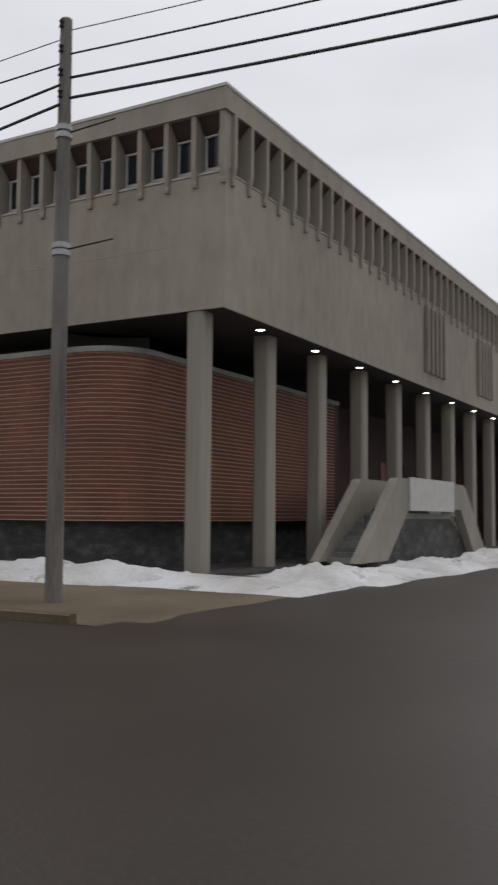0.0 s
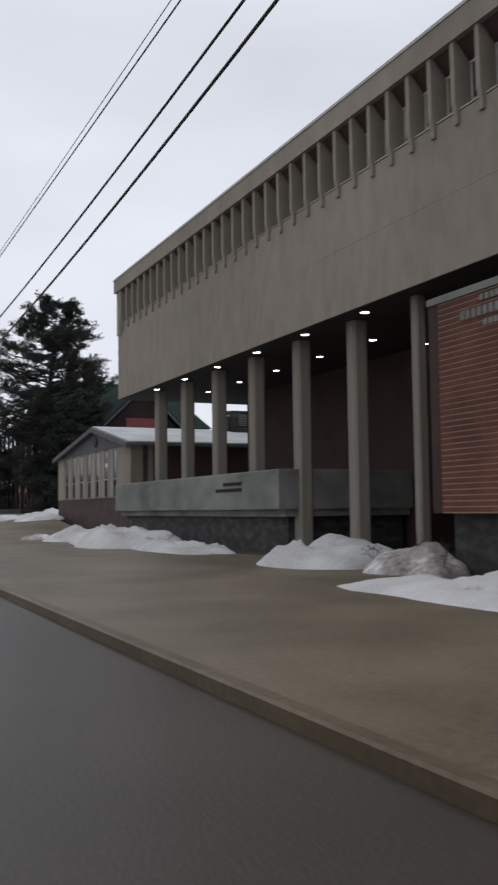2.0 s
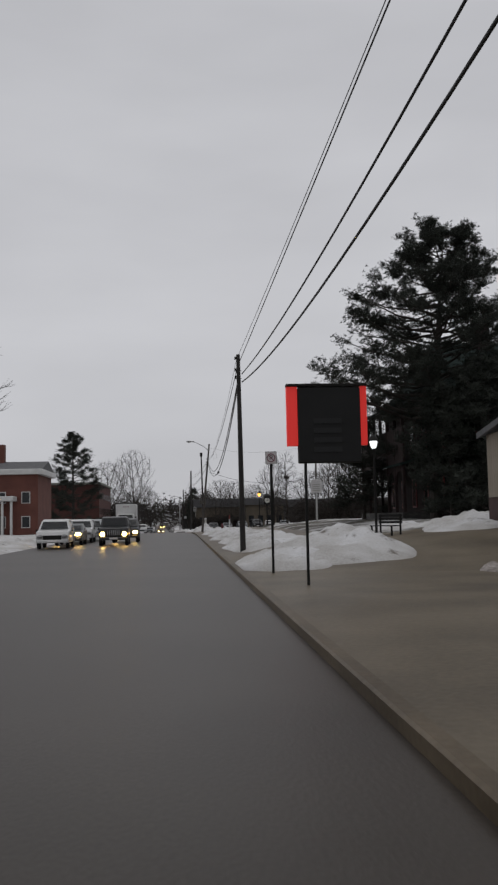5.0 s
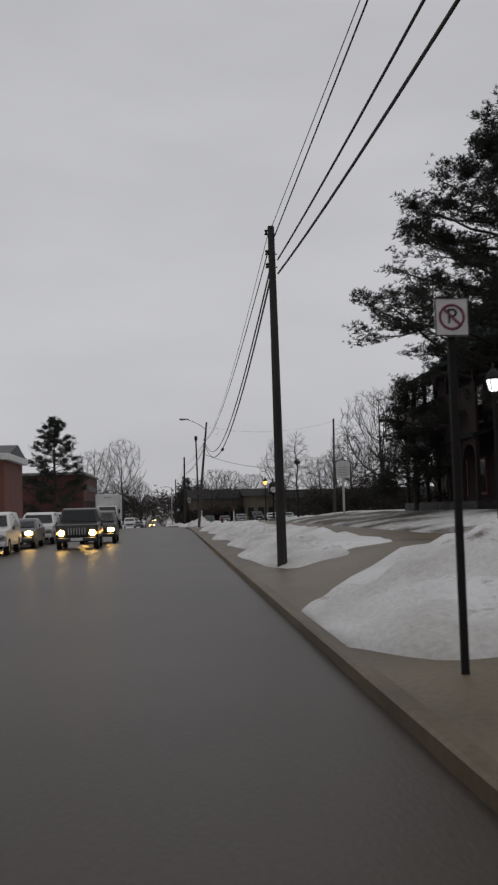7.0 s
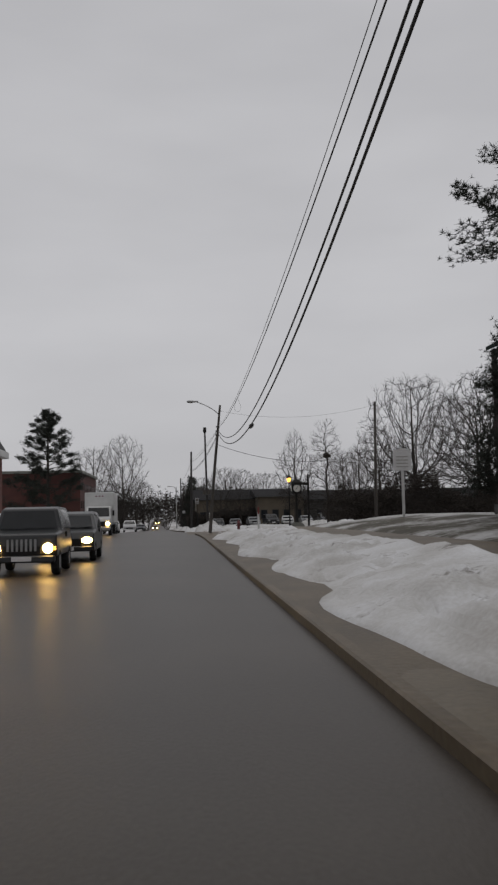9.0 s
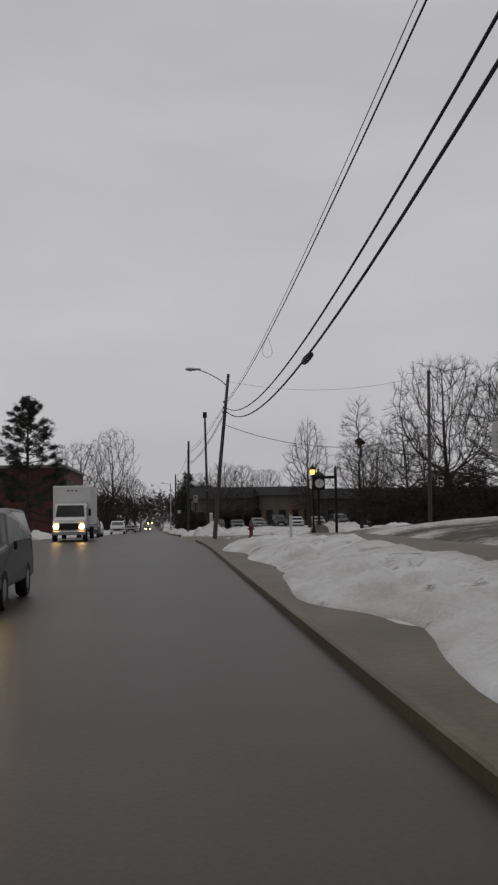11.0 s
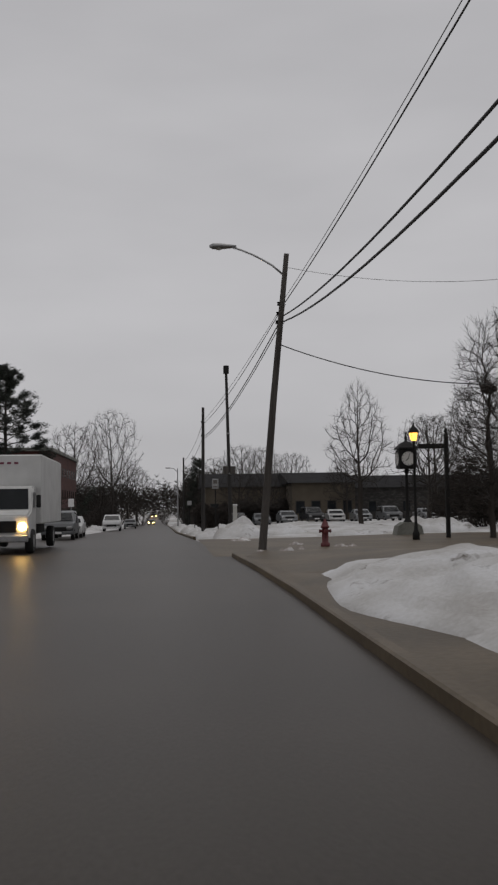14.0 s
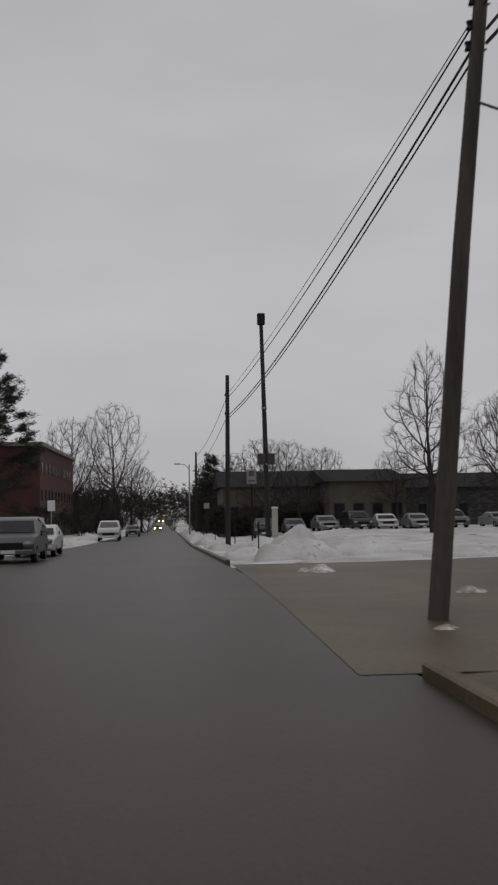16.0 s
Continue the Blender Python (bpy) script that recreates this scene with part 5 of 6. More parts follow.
for k, (x, c) in enumerate(LOT):
    vehicle("sedan" if k % 3 else "suv", "car parked nose-out in the snowy car park", "car", x, 220.0 + 0.5 * (k % 3), c, False, 176 + 3 * (k % 4), "cars in the car park")

truck = thing("box_truck", "white box truck with lit headlights, facing the traffic", "truck", at=(-5.35, 154.3, 0), turn=181)
part("cargo_box", slab(-1.2, -5.4, 1.0, 1.2, 1.2, 3.55, soft=0.04), WHITEPAINT, truck, "white cargo box")
bm = prism(bmesh.new(), [(1.25, 0.5), (3.2, 0.5), (3.3, 0.9), (3.2, 1.35), (2.5, 1.5), (1.95, 2.35), (1.25, 2.4)], "x", -1.0, 1.0)
bmesh.ops.bevel(bm, geom=bm.edges[:], offset=0.06, segments=2, affect="EDGES")
part("cab", bm, WHITEPAINT, truck)
bm = bmesh.new()
bm.faces.new([bm.verts.new(p) for p in ((-0.9, 2.53, 1.55), (0.9, 2.53, 1.55), (0.82, 2.05, 2.28), (-0.82, 2.05, 2.28))])
bmesh.ops.solidify(bm, geom=bm.faces[:], thickness=0.03)
part("windscreen", bm, GLASS, truck)
part("grille", slab(-0.6, 3.25, 0.75, 0.6, 3.32, 1.15, soft=0.02), BLACKIRON, truck)
part("bumper", slab(-1.0, 3.2, 0.42, 1.0, 3.4, 0.66, soft=0.03), STEEL, truck)
part("chassis", slab(-0.5, -5.3, 0.55, 0.5, 2.0, 0.98), BLACKIRON, truck)
for s in (-1, 1):
    part("headlight", lathe(bmesh.new(), [(0.02, 0), (0.15, 0), (0.13, 0.05), (0.02, 0.08)], 12), HEADLIGHT, truck, "lit warm headlight", m=pose(s * 0.8, 3.3, 0.95, -90, 0, 0))
    part("mirror", slab(s * 1.2 - 0.08, 2.1, 1.6, s * 1.2 + 0.08, 2.16, 2.05, soft=0.02), BLACKIRON, truck)
    part("side_window", slab(s * 1.005 - 0.006, 1.5, 1.6, s * 1.005 + 0.006, 2.15, 2.15), GLASS, truck)
    for yy in (2.4, -3.6):
        w = part("wheel", lathe(bmesh.new(), [(0.24, -0.13), (0.4, -0.14), (0.43, -0.07), (0.43, 0.07), (0.4, 0.14), (0.24, 0.13)], 18), RUBBER, truck, "black tyre", m=pose(s * 0.95, yy, 0.43, 0, 90, 0))
        part("rim", lathe(bmesh.new(), [(0.02, -0.135), (0.23, -0.13), (0.23, 0.13), (0.02, 0.135)], 12), STEEL, w)
for k in range(3):
    part("marking_bar", slab(-0.35 + 0.26 * k, 1.205, 3.2, -0.2 + 0.26 * k, 1.21, 3.28), SIGNRED, truck)


# ---- trees ----
def limb_tubes(paths, sides=5):
    """Tapered tubes for (points, radii) as plain lists."""
    verts, faces = [], []
    for pts, radii in paths:
        s = sides if radii[0] > 0.03 else 3
        n0 = len(verts)
        for k, p in enumerate(pts):
            way = (pts[min(k + 1, len(pts) - 1)] - pts[max(k - 1, 0)])
            way = way.normalized() if way.length > 1e-6 else Vector((0, 0, 1))
            u = way.cross(Vector((0, 0, 1)) if abs(way.z) < 0.95 else Vector((1, 0, 0))).normalized()
            w = way.cross(u)
            for i in range(s):
                a = 2 * math.pi * i / s
                verts.append(p + radii[k] * (math.cos(a) * u + math.sin(a) * w))
        for k in range(len(pts) - 1):
            for i in range(s):
                a, b = n0 + k * s + i, n0 + k * s + (i + 1) % s
                faces.append((a, b, b + s, a + s))
    return verts, faces


def grow(rng, start, way, length, radius, depth, paths, spread, up=0.12, kids=(3, 4), shrink=0.68, fine=0.0055):
    """A limb that bends and forks."""
    n = 5 if depth > 1 else 3 if depth else 2
    pts, radii, p, d = [start], [radius], start, way.normalized()
    for k in range(n):
        d = (d + Vector((rng.uniform(-1, 1), rng.uniform(-1, 1), rng.uniform(-0.6, 1))) * 0.13 + Vector((0, 0, up * 0.3))).normalized()
        p = p + d * (length / n)
        pts.append(p)
        radii.append(radius * (1 - 0.62 * (k + 1) / n))
    paths.append((pts, radii))
    if depth == 0:
        return
    for k in range(rng.randint(*kids)):
        q = rng.uniform(0.45, 1.0)
        i = min(n, max(1, int(q * n)))
        side = Vector((rng.gauss(0, 1), rng.gauss(0, 1), rng.gauss(0, 0.5))).normalized()
        turn = (d * (1 - spread) + side * spread + Vector((0, 0, up))).normalized()
        grow(rng, pts[i], turn, length * shrink * rng.uniform(0.75, 1.1), max(fine, radii[i] * 0.6), depth - 1, paths, spread, up, kids, shrink, fine)


def crown_points(rng, style, count):
    """Random places inside the crown of a tree one metre high."""
    out = []
    while len(out) < count:
        s = rng.random()
        a, q = rng.uniform(0, 2 * math.pi), math.sqrt(rng.random())
        if style == "oval":
            z, w = 0.2 + 0.8 * s, 0.25 * math.sin(math.pi * min(1.0, 0.1 + 0.9 * s ** 0.75)) ** 0.7
        elif style == "spire":
            z, w = 0.14 + 0.86 * s, 0.21 * (1 - s) ** 0.55 + 0.02
        elif style == "broad":
            z, w = 0.28 + 0.72 * s, 0.46 * (1 - (1.55 * s - 0.62) ** 2) ** 0.5 if abs(1.55 * s - 0.62) < 1 else 0.0
        else:
            z, w = 0.3 + 0.7 * s, 0.36 * (1 - (1.7 * s - 0.75) ** 2) ** 0.5 if abs(1.7 * s - 0.75) < 1 else 0.0
        w *= 1 + 0.3 * noise.noise((math.cos(a) * 1.6, math.sin(a) * 1.6, s * 3.1 + rng.seed_shift))
        if w > 0.01:
            out.append((w * q * math.cos(a), w * q * math.sin(a), z))
    return np.array(out)


class Chance(random.Random):
    seed_shift = 0.0


def tree_meshes(style, seed, count=900, step=0.022, bole=0.2, leader=0.0, base=0.016, twigs=4, twig=0.06, rise=0.2):
    """Trunk and crown of a leafless tree one metre high: limbs that grow towards free room, forking down to twigs."""
    rng = Chance(seed)
    rng.seed_shift = seed * 1.7
    free = crown_points(rng, style, count)
    nodes, parent = [np.zeros(3)], [-1]
    top, p = max(bole, leader), np.zeros(3)
    while p[2] < top:
        sway = 0.12 if p[2] < bole else 0.28
        d = np.array((rng.uniform(-1, 1) * sway, rng.uniform(-1, 1) * sway, 1.0))
        p = p + d / np.linalg.norm(d) * step
        nodes.append(p)
        parent.append(len(nodes) - 2)
    spine = len(nodes)
    pos = np.array(nodes)
    usable = np.array([k for k in range(spine) if pos[k][2] > bole * 0.85])
    dist = np.linalg.norm(free[:, None] - pos[None, usable], axis=2)
    near, gap = usable[dist.argmin(1)], dist.min(1)
    shoots = [0] * spine
    for turn in range(70):
        pull, stuck = {}, set()
        for k, n in enumerate(near):
            v = free[k] - nodes[n]
            pull.setdefault(int(n), []).append(v / (np.linalg.norm(v) + 1e-9))
        fresh = []
        for n, vs in pull.items():
            before = nodes[n] - nodes[parent[n]] if parent[n] >= 0 else np.array((0, 0, step))
            if shoots[n] > 2:
                stuck.add(n)
                continue
            shoots[n] += 1
            shoots.append(0)
            d = np.mean(vs, 0) + 0.8 * before / step + np.array((rng.gauss(0, 0.09), rng.gauss(0, 0.09), rise + rng.gauss(0, 0.07)))
            nodes.append(nodes[n] + d / (np.linalg.norm(d) + 1e-9) * step)
            parent.append(n)
            fresh.append(len(nodes) - 1)
        if not fresh:
            break
        dist = np.linalg.norm(free[:, None] - np.array([nodes[k] for k in fresh])[None], axis=2)
        best, low = dist.argmin(1), dist.min(1)
        closer = low < gap
        near = np.where(closer, np.array(fresh)[best], near)
        gap = np.where(closer, low, gap)
        keep = (gap > step * 1.5) & np.array([int(n) not in stuck for n in near])
        free, near, gap = free[keep], near[keep], gap[keep]
        if len(free) < 4:
            break
    count = len(nodes)
    load, kids = [0.0] * count, [[] for _ in range(count)]
    for k in range(1, count):
        kids[parent[k]].append(k)
    for k in range(count - 1, -1, -1):
        load[k] = sum(load[c] for c in kids[k]) if kids[k] else 1.0
    size = [max(0.0007, base * (q / load[0]) ** 0.52) for q in load]
    size[0] = base * 1.5
    thick, thin = [], []
    for k in range(count):
        for c in kids[k]:
            if c != (max(kids[k], key=lambda m: load[m])) or parent[k] < 0:
                run, line = [k, c], c
                while kids[line]:
                    line = max(kids[line], key=lambda m: load[m])
                    run.append(line)
                widths = [min(size[run[1]] * 1.15, size[k])] + [size[m] for m in run[1:]]
                (thick if size[c] > base * 0.3 else thin).append(([Vector(nodes[m]) for m in run], widths))
    for k in range(spine, count):
        if size[k] < base * 0.12:
            way = Vector(nodes[k] - nodes[parent[k]]).normalized()
            for m in range(twigs if not kids[k] else 2):
                d = (way + Vector((rng.gauss(0, 0.4), rng.gauss(0, 0.4), rng.gauss(0.2, 0.35)))).normalized()
                ln = twig * rng.uniform(0.5, 1.2)
                a = Vector(nodes[k])
                b = a + d * ln * 0.5
                e = b + (d + Vector((rng.gauss(0, 0.25), rng.gauss(0, 0.25), 0.2))).normalized() * ln * 0.5
                thin.append(([a, b, e], [0.00065, 0.0005, 0.0003]))
    v, f = limb_tubes(thick, 7)
    low = loose("trunk", v, f, BARK, True)
    v, f = limb_tubes([(q, [w * 1.0 for w in r]) for q, r in thin], 3)
    return low, loose("crown", v, f, TWIG)


TREEKINDS = {
    "oval": tree_meshes("oval", 3, 1200, 0.024, 0.3, 0.0, 0.021, rise=0.15, twigs=5, twig=0.06),
    "spire": tree_meshes("spire", 8, 1400, 0.022, 0.14, 0.85, 0.015, rise=0.25, twigs=4, twig=0.055),
    "broad": tree_meshes("broad", 5, 1600, 0.026, 0.22, 0.0, 0.027, rise=0.12, twigs=5, twig=0.055),
    "wide": tree_meshes("broad", 12, 1500, 0.026, 0.2, 0.4, 0.027, rise=0.15, twigs=4, twig=0.055),
    "full": tree_meshes("full", 17, 1100, 0.026, 0.28, 0.0, 0.025, rise=0.15, twigs=4, twig=0.055),
    "high": tree_meshes("full", 21, 1100, 0.026, 0.36, 0.0, 0.024, rise=0.1, twigs=4, twig=0.055),
}


def bare_tree(x, y, h, style, turn, label, wide=1.0):
    """A leafless tree of a kind, turned and stretched to its height."""
    ob = thing("bare_tree", label, "tree", "bare winter trees", at=(x, y, level(x, y) - 0.1), turn=turn)
    low, crown = TREEKINDS[style]
    m = Matrix.Diagonal((h * wide, h * wide, h, 1))
    part("trunk", low, None, ob, m=m)
    part("crown", crown, None, ob, "bare twiggy crown", m=m)
    return ob


def needle_mesh(rng, size, blades):
    """Sprays of needles that point up and out, three corners each."""
    verts = []
    for b in range(blades):
        a, e = rng.uniform(0, 2 * math.pi), rng.uniform(-0.35, 1.35)
        way = Vector((math.cos(a) * math.cos(e), math.sin(a) * math.cos(e), math.sin(e)))
        side = way.cross(Vector((rng.gauss(0, 1), rng.gauss(0, 1), rng.gauss(0, 1)))).normalized()
        ln, wd = size * rng.uniform(0.55, 1.25), size * rng.uniform(0.05, 0.085)
        verts += [way * 0.02 + side * wd, way * 0.02 - side * wd, way * ln]
    return np.array([tuple(v) for v in verts])


def blades_mesh(name, verts, mat):
    data = bpy.data.meshes.new(name)
    n = len(verts) // 3
    data.vertices.add(len(verts))
    data.vertices.foreach_set("co", verts.ravel())
    data.loops.add(3 * n)
    data.loops.foreach_set("vertex_index", np.arange(3 * n))
    data.polygons.add(n)
    data.polygons.foreach_set("loop_start", np.arange(0, 3 * n, 3))
    data.materials.append(mat)
    data.update(calc_edges=True)
    return data


def conifer(x, y, h, radius, seed, label, limbs=90, bare=0.3, subs=9, tufts=9, size=0.28, power=0.5, lean=(0, 0), ragged=0.45, rise=0.3, blades=8, clump=0.2, side=0.0):
    """An evergreen: trunk, wandering limbs that turn up, side shoots ending in ragged clumps of needles, gaps between."""
    rng = random.Random(seed)
    ob = thing("conifer", label, "tree", "evergreen trees", at=(x, y, level(x, y) - 0.1))
    axis = lambda z: Vector((lean[0] * (z / h) ** 1.5, lean[1] * (z / h) ** 1.5, z))
    paths, spots = [], []
    for k in range(limbs):
        q = bare + (1 - bare) * ((k + rng.random()) / limbs) ** 0.9
        z = h * min(0.985, q)
        a = k * 2.39996 + rng.uniform(-0.6, 0.6)
        body = (1.02 - q) / (1.02 - bare)
        ln = radius * body ** power * rng.uniform(1 - ragged, 1 + ragged * 0.1) * (1 + 0.18 * math.sin(3 * a + q * 9)) * (1 - side * math.cos(a)) + 0.35
        el = rng.gauss(rise * (1.25 - body), 0.16)
        p, pts, heading = axis(z), [axis(z)], a
        for m in range(1, 7):
            s = m / 6
            heading += rng.gauss(0, 0.13)
            up = el + 0.45 * (s - 0.45) + rng.gauss(0, 0.12)
            p = p + Vector((math.cos(heading), math.sin(heading), up)).normalized() * ln / 6
            pts.append(p)
        paths.append((pts, [0.012 + 0.016 * ln * (1 - m / 6.6) for m in range(7)]))
        for m in range(max(3, int(subs * (0.4 + 0.6 * ln / radius)))):
            s = 1 - 0.72 * rng.random() ** 1.2
            i = min(5, int(s * 6))
            c = pts[i] + (pts[i + 1] - pts[i]) * (s * 6 - i)
            b = heading + rng.choice((-1, 1)) * rng.uniform(0.15, 1.3)
            sl = (0.17 * ln + 0.3) * rng.uniform(0.5, 1.3)
            tip = c + Vector((math.cos(b) * sl, math.sin(b) * sl, sl * rng.gauss(0.35, 0.35)))
            paths.append(([c, (c + tip) / 2 + Vector((0, 0, -0.05 * sl)), tip], [0.018, 0.012, 0.006]))
            for w in range(tufts):
                g = 0.35 + 0.7 * rng.random()
                spots.append(c + (tip - c) * g + Vector((rng.gauss(0, 1), rng.gauss(0, 1), rng.gauss(0.1, 0.75))) * clump)
        spots += [pts[-1] + Vector((rng.gauss(0, 1), rng.gauss(0, 1), rng.gauss(0, 1))) * 0.15 for _ in range(5)]
    v, f = limb_tubes([([axis(h * t) if t else Vector((0, 0, 0)) for t in (0, 0.15, 0.3, 0.5, 0.7, 0.85, 0.98)], [h * 0.019, h * 0.017, h * 0.015, h * 0.012, h * 0.008, h * 0.004, 0.02])], 10)
    part("trunk", loose("trunk", v, f, BARK), None, ob)
    v, f = limb_tubes(paths, 4)
    part("branchwork", loose("branchwork", v, f, BARK), None, ob)
    kinds = [needle_mesh(rng, size, blades) for _ in range(12)]
    out = [kinds[rng.randrange(12)] * rng.uniform(0.7, 1.3) + np.array(tuple(c)) for c in spots]
    part("crown", blades_mesh("crown", np.concatenate(out), NEEDLES), None, ob, "ragged dark needle clumps with gaps")
    return ob


conifer(18.5, 103.2, 20.2, 8.5, 9, "tall broad dark pine beside the house", limbs=125, bare=0.31, subs=15, tufts=27, size=0.2, power=0.7, lean=(1.3, 0), ragged=0.24, rise=0.2, side=0.1, clump=0.16, blades=14)
# the next two are added: their dark mass stands for shade on the house
conifer(18.4, 99.0, 8.0, 3.0, 18, "added dark evergreen standing in for deep shade on the house wall", limbs=54, bare=0.04, subs=9, tufts=14, size=0.34, power=0.4, ragged=0.3)
conifer(20.6, 98.0, 9.5, 3.2, 28, "added dark evergreen standing in for deep shade on the house wall", limbs=60, bare=0.04, subs=10, tufts=14, size=0.34, power=0.35, ragged=0.3)
conifer(15.5, 112.6, 7.6, 2.3, 48, "small ragged dark pine before the porch", limbs=55, bare=0.1, subs=9, tufts=16, size=0.22, power=0.5, ragged=0.5)
conifer(-22.3, 246.0, 22.0, 9.0, 11, "dark pine with upswept limbs beside the brick building", limbs=58, bare=0.12, subs=13, tufts=22, size=0.4, clump=0.24, power=0.7, ragged=0.25, rise=0.5)
conifer(4.3, 262.0, 10.7, 2.6, 12, "small dark spruce at the roadside", limbs=60, bare=0.05, subs=6, tufts=12, size=0.32, power=1.0, ragged=0.3, rise=0.05)

# big crowns beside the car park, then slender ones nearer, then the far roadside
TREES = [
    (33.8, 199.0, 19.6, "broad", 20, "large leafless tree with a broad dome of fine twigs", 0.88),
    (28.6, 198.0, 13.0, "high", 70, "leafless tree with dense twigs", 0.9),
    (46.0, 203.0, 21.0, "wide", 200, "large leafless tree with dense twigs", 1.0),
    (39.5, 190.0, 16.0, "broad", 120, "leafless tree with dense twigs", 1.0),
    (24.4, 203.0, 10.0, "full", 40, "leafless tree with dense twigs", 1.0),
    (17.4, 200.5, 13.0, "oval", 0, "leafless tree with a full oval crown", 0.95),
    (14.9, 159.2, 9.9, "spire", 0, "slender leafless tree with a dark nest", 1.1),
    (6.6, 250.0, 9.8, "high", 80, "leafless tree behind the low building", 0.9),
    (10.4, 251.0, 11.2, "full", 10, "leafless tree behind the low building", 1.0),
    (13.4, 252.0, 10.6, "full", 140, "leafless tree behind the low building", 1.0),
    (18.0, 254.0, 9.8, "broad", 250, "leafless tree behind the low building", 0.9),
    (-12.6, 312.0, 24.0, "high", 30, "tall leafless tree beside the road", 0.72),
    (-19.2, 305.0, 20.5, "full", 200, "tall leafless tree beside the road", 0.95),
    (-23.5, 318.0, 15.0, "wide", 90, "tall leafless tree beside the road", 1.0),
    (-9.6, 322.0, 14.5, "full", 300, "leafless tree beside the road", 0.8),
    (-8.2, 335.0, 13.5, "high", 120, "leafless tree beside the road", 1.0),
    (-12.6, 286.0, 11.0, "broad", 45, "leafless tree beside the road", 0.9),
    (30.5, 222.0, 12.0, "full", 60, "leafless tree beside the car park", 1.0),
    (38.0, 224.0, 13.0, "high", 10, "leafless tree beside the car park", 1.1),
    (4.6, 300.0, 12.5, "oval", 50, "leafless tree beside the road", 1.0),
    (8.3, 225.5, 7.0, "full", 220, "small leafless tree before the low building", 1.1),
    (11.6, 226.5, 6.4, "broad", 330, "small leafless tree before the low building", 1.0),
    (20.6, 224.5, 7.4, "full", 15, "small leafless tree before the buff building", 1.0),
    (-18.6, 97.0, 19.0, "wide", 110, "leafless tree across the road", 0.95),
]
for x, y, h, style, turn, label, wide in TREES:
    bare_tree(x, y, h, style, turn, label, wide)
nest = bmesh.new()
bmesh.ops.create_icosphere(nest, subdivisions=3, radius=0.36)
for v in nest.verts:
    v.co *= 0.85 + 0.55 * noise.noise(v.co * 7)
    v.co.z *= 0.9
solo("bird_nest", nest, BARK, "dark ball of twigs high in a bare tree", "nest", at=(14.9, 159.0, 6.7))


# ---- far woods and shrubs ----
def small_tree(seed, stems, depth):
    """Verts and faces of one leafless clump one metre high, as arrays."""
    rng = random.Random(seed)
    paths = []
    for k in range(stems):
        a = rng.uniform(0, 2 * math.pi)
        out = Vector((math.cos(a) * 0.7, math.sin(a) * 0.7, 1))
        grow(rng, Vector((0.03 * math.cos(a), 0.03 * math.sin(a), 0)), out, rng.uniform(0.32, 0.55), 0.009, depth, paths, 0.62, 0.1, (4, 4), 0.68)
    v, f = limb_tubes([(p, [max(0.0022, q) for q in r]) for p, r in paths], 3)
    return np.array([tuple(q) for q in v]), np.array(f)


CLUMPS = [small_tree(100 + k, 3, 2) for k in range(6)]


def thicket(name, label, x0, x1, y0, y1, h0, h1, count, seed, mat=None):
    """Leafless clumps past counting, one mesh."""
    rng = random.Random(seed)
    vs, fs, at = [], [], 0
    for k in range(count):
        x, y = rng.uniform(x0, x1), rng.uniform(y0, y1)
        h = (h0 + (h1 - h0) * rng.random() ** 1.4) * (0.75 + 0.5 * abs(noise.noise((x * 0.06, y * 0.06, seed))))
        v, f = CLUMPS[rng.randrange(6)]
        c, s = math.cos(k * 1.7), math.sin(k * 1.7)
        w = h * rng.uniform(0.8, 1.25)
        vs.append(np.stack([(v[:, 0] * c - v[:, 1] * s) * w + x, (v[:, 0] * s + v[:, 1] * c) * w + y, v[:, 2] * h + level(x, y) - 0.1], 1))
        fs.append(f + at)
        at += len(v)
    verts, faces = np.concatenate(vs), np.concatenate(fs)
    data = bpy.data.meshes.new(name)
    data.vertices.add(len(verts))
    data.vertices.foreach_set("co", verts.ravel())
    data.loops.add(faces.size)
    data.loops.foreach_set("vertex_index", faces.ravel())
    data.polygons.add(len(faces))
    data.polygons.foreach_set("loop_start", np.arange(0, faces.size, 4))
    data.materials.append(mat or SHRUB)
    data.update(calc_edges=True)
    return tagged(new(name, data), label, "woods", kind="stuff")


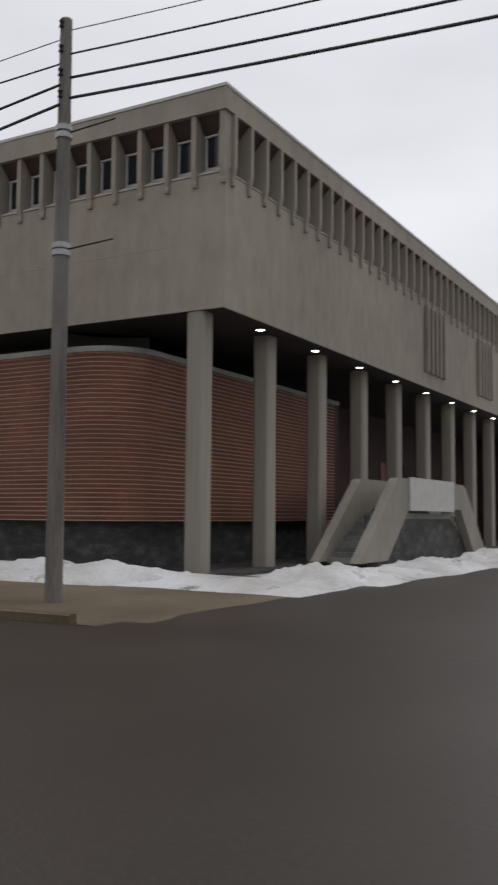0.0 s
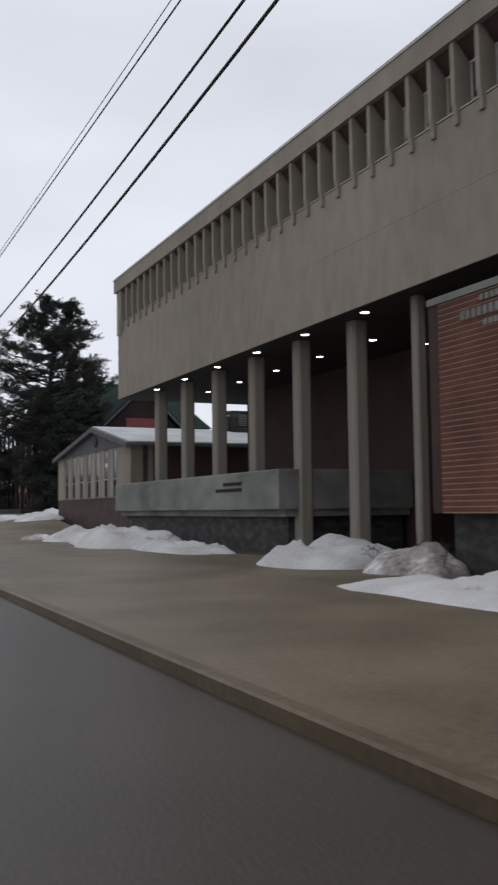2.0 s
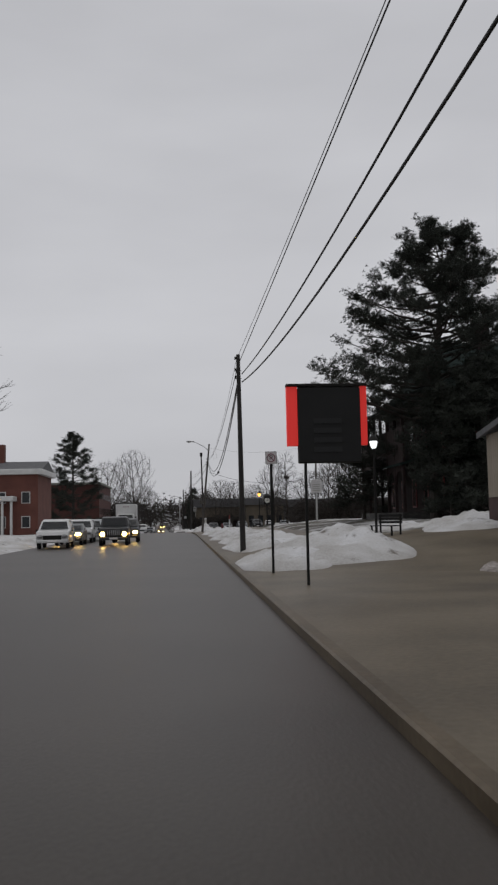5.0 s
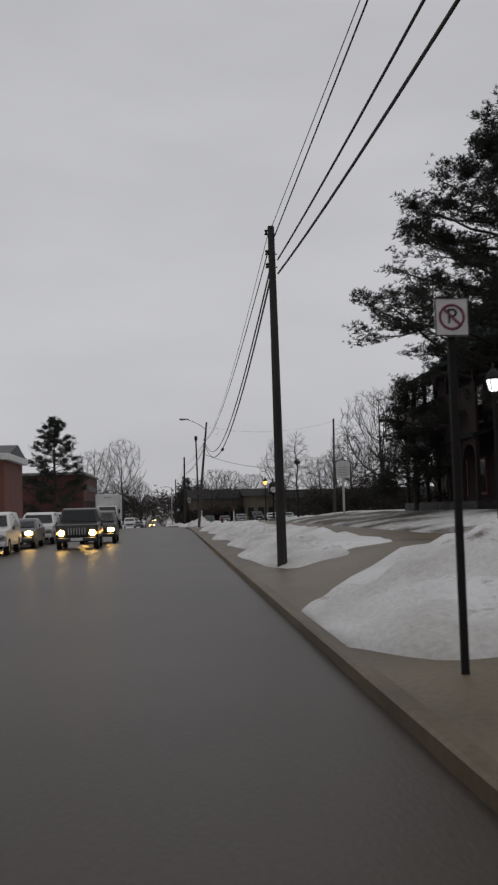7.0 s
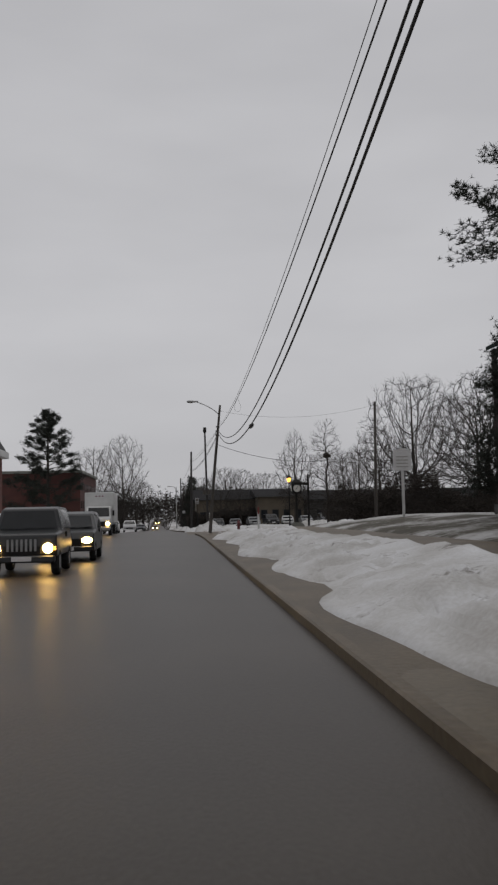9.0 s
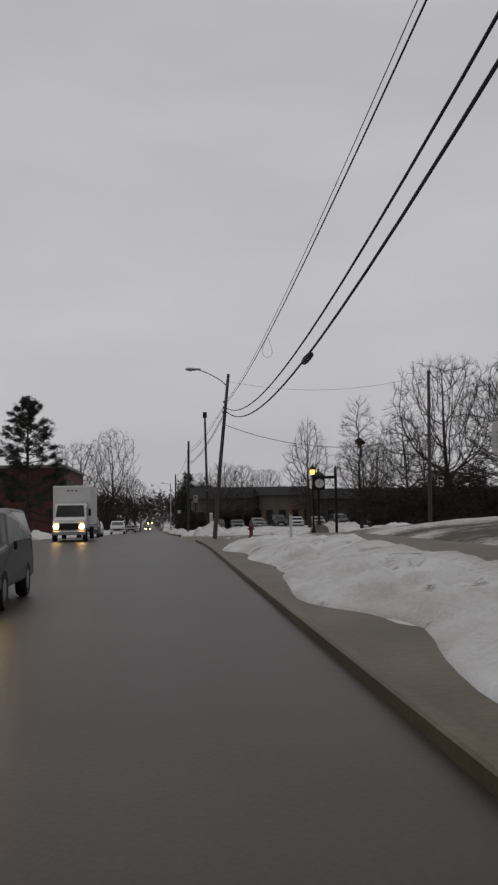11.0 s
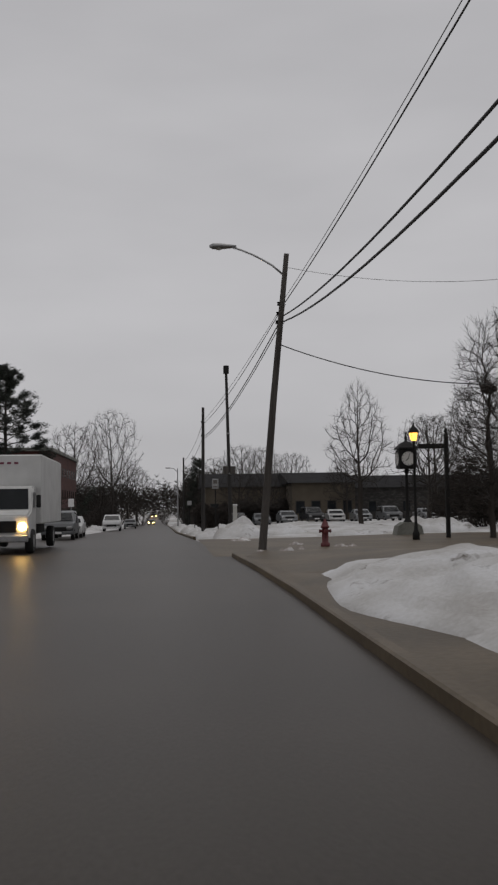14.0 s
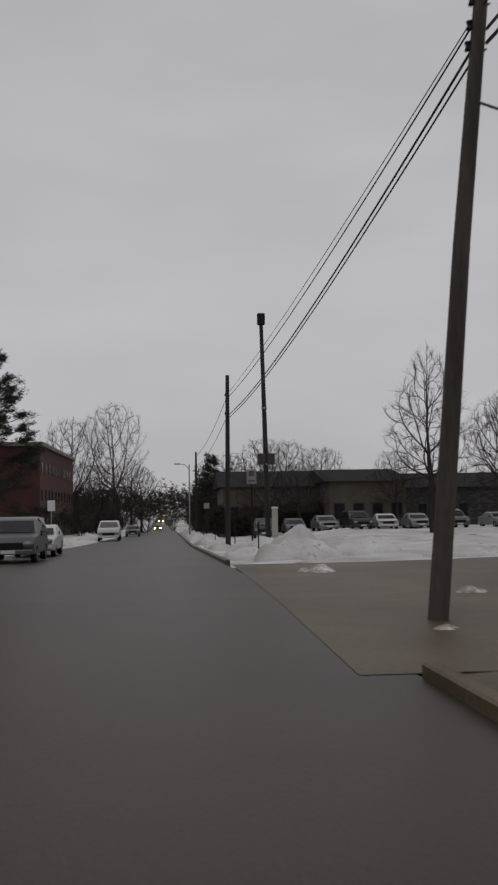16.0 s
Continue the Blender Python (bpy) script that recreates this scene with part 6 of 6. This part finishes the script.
thicket("far_woods", "dark leafless woods behind the houses", -45, 110, 330, 400, 9, 17, 56, 3)
thicket("far_woods", "dark leafless woods behind the car park", 18, 110, 250, 290, 6, 12, 66, 4)
thicket("far_woods", "dark leafless woods along the side street", 28, 85, 180, 212, 5, 11, 80, 5)
thicket("far_woods", "leafless shrubs across the road", -60, -20, 175, 330, 4, 10, 60, 6)
thicket("far_woods", "dark leafless shrubs behind the lawn", 26, 70, 132, 160, 2, 5, 60, 7)
thicket("far_woods", "dense dark shrubs beside the side street", 19, 60, 178, 196, 3, 6.5, 90, 17)
def hedge(label, x0, x1, y0, y1, h, count, seed, spray=0.46):
    """Dense dark brush past counting: fine sprays filling humps of uneven height."""
    rng = random.Random(seed)
    kinds = [needle_mesh(rng, spray, 7) for _ in range(10)]
    out = []
    for k in range(count):
        x, y = rng.uniform(x0, x1), rng.uniform(y0, y1)
        top = h * (0.7 + 0.5 * noise.noise((x * 0.16, y * 0.16, seed)) + 0.35 * noise.noise((x * 0.6, y * 0.6, seed)))
        z = level(x, y) + max(0.2, top) * rng.random() ** 0.6
        out.append(kinds[rng.randrange(10)] * rng.uniform(0.7, 1.3) + np.array((x, y, z)))
    return tagged(new("dense_thicket", blades_mesh("dense_thicket", np.concatenate(out), SHRUB)), label, "shrubs", kind="stuff")


hedge("dark dense brush beside the side street", 17.5, 58, 174, 178, 5.4, 11500, 61)
hedge("dark dense brush behind the lawn", 27, 60, 130, 133, 3.6, 4500, 62)
hedge("dark dense brush before the low building", 2.8, 13, 228.6, 231.0, 3.6, 3600, 63)
hedge("dark dense brush beside the far road", 2.4, 9.5, 270, 325, 10.2, 9500, 65, 0.6)
hedge("dark dense brush beside the far road", -27.0, -12.2, 300, 330, 8.5, 11000, 64, 0.6)
hedge("dark woods closing the far end of the road", -60, 60, 520, 545, 15.0, 8500, 67, 1.6)
hedge("dark dense brush before the low building", 13.5, 19.0, 229.2, 231.6, 4.6, 2400, 66)
for k, (x, y, w) in enumerate(((11.9, 33.6, 0.9), (12.3, 34.9, 1.1), (11.7, 36.0, 0.8))):
    v, f = CLUMPS[k]
    shrub = new("bare_shrub", loose("bare_shrub", v * w + np.array((0, 0, 0.25)), f.tolist(), SHRUB))
    shrub.location = (x, y, 0)
    tagged(shrub, "low leafless shrub in dirty snow by the wall", "shrub", "low shrubs by the wall")
thicket("far_woods", "dark leafless shrubs before the low building", 4, 24, 246, 262, 3, 7, 50, 8)
thicket("roadside_shrubs", "leafless trees along the far road", -26, -13.5, 262, 420, 6, 13, 90, 9)
thicket("roadside_shrubs", "leafless trees along the far road", 2.5, 14, 268, 420, 5, 11, 75, 10)
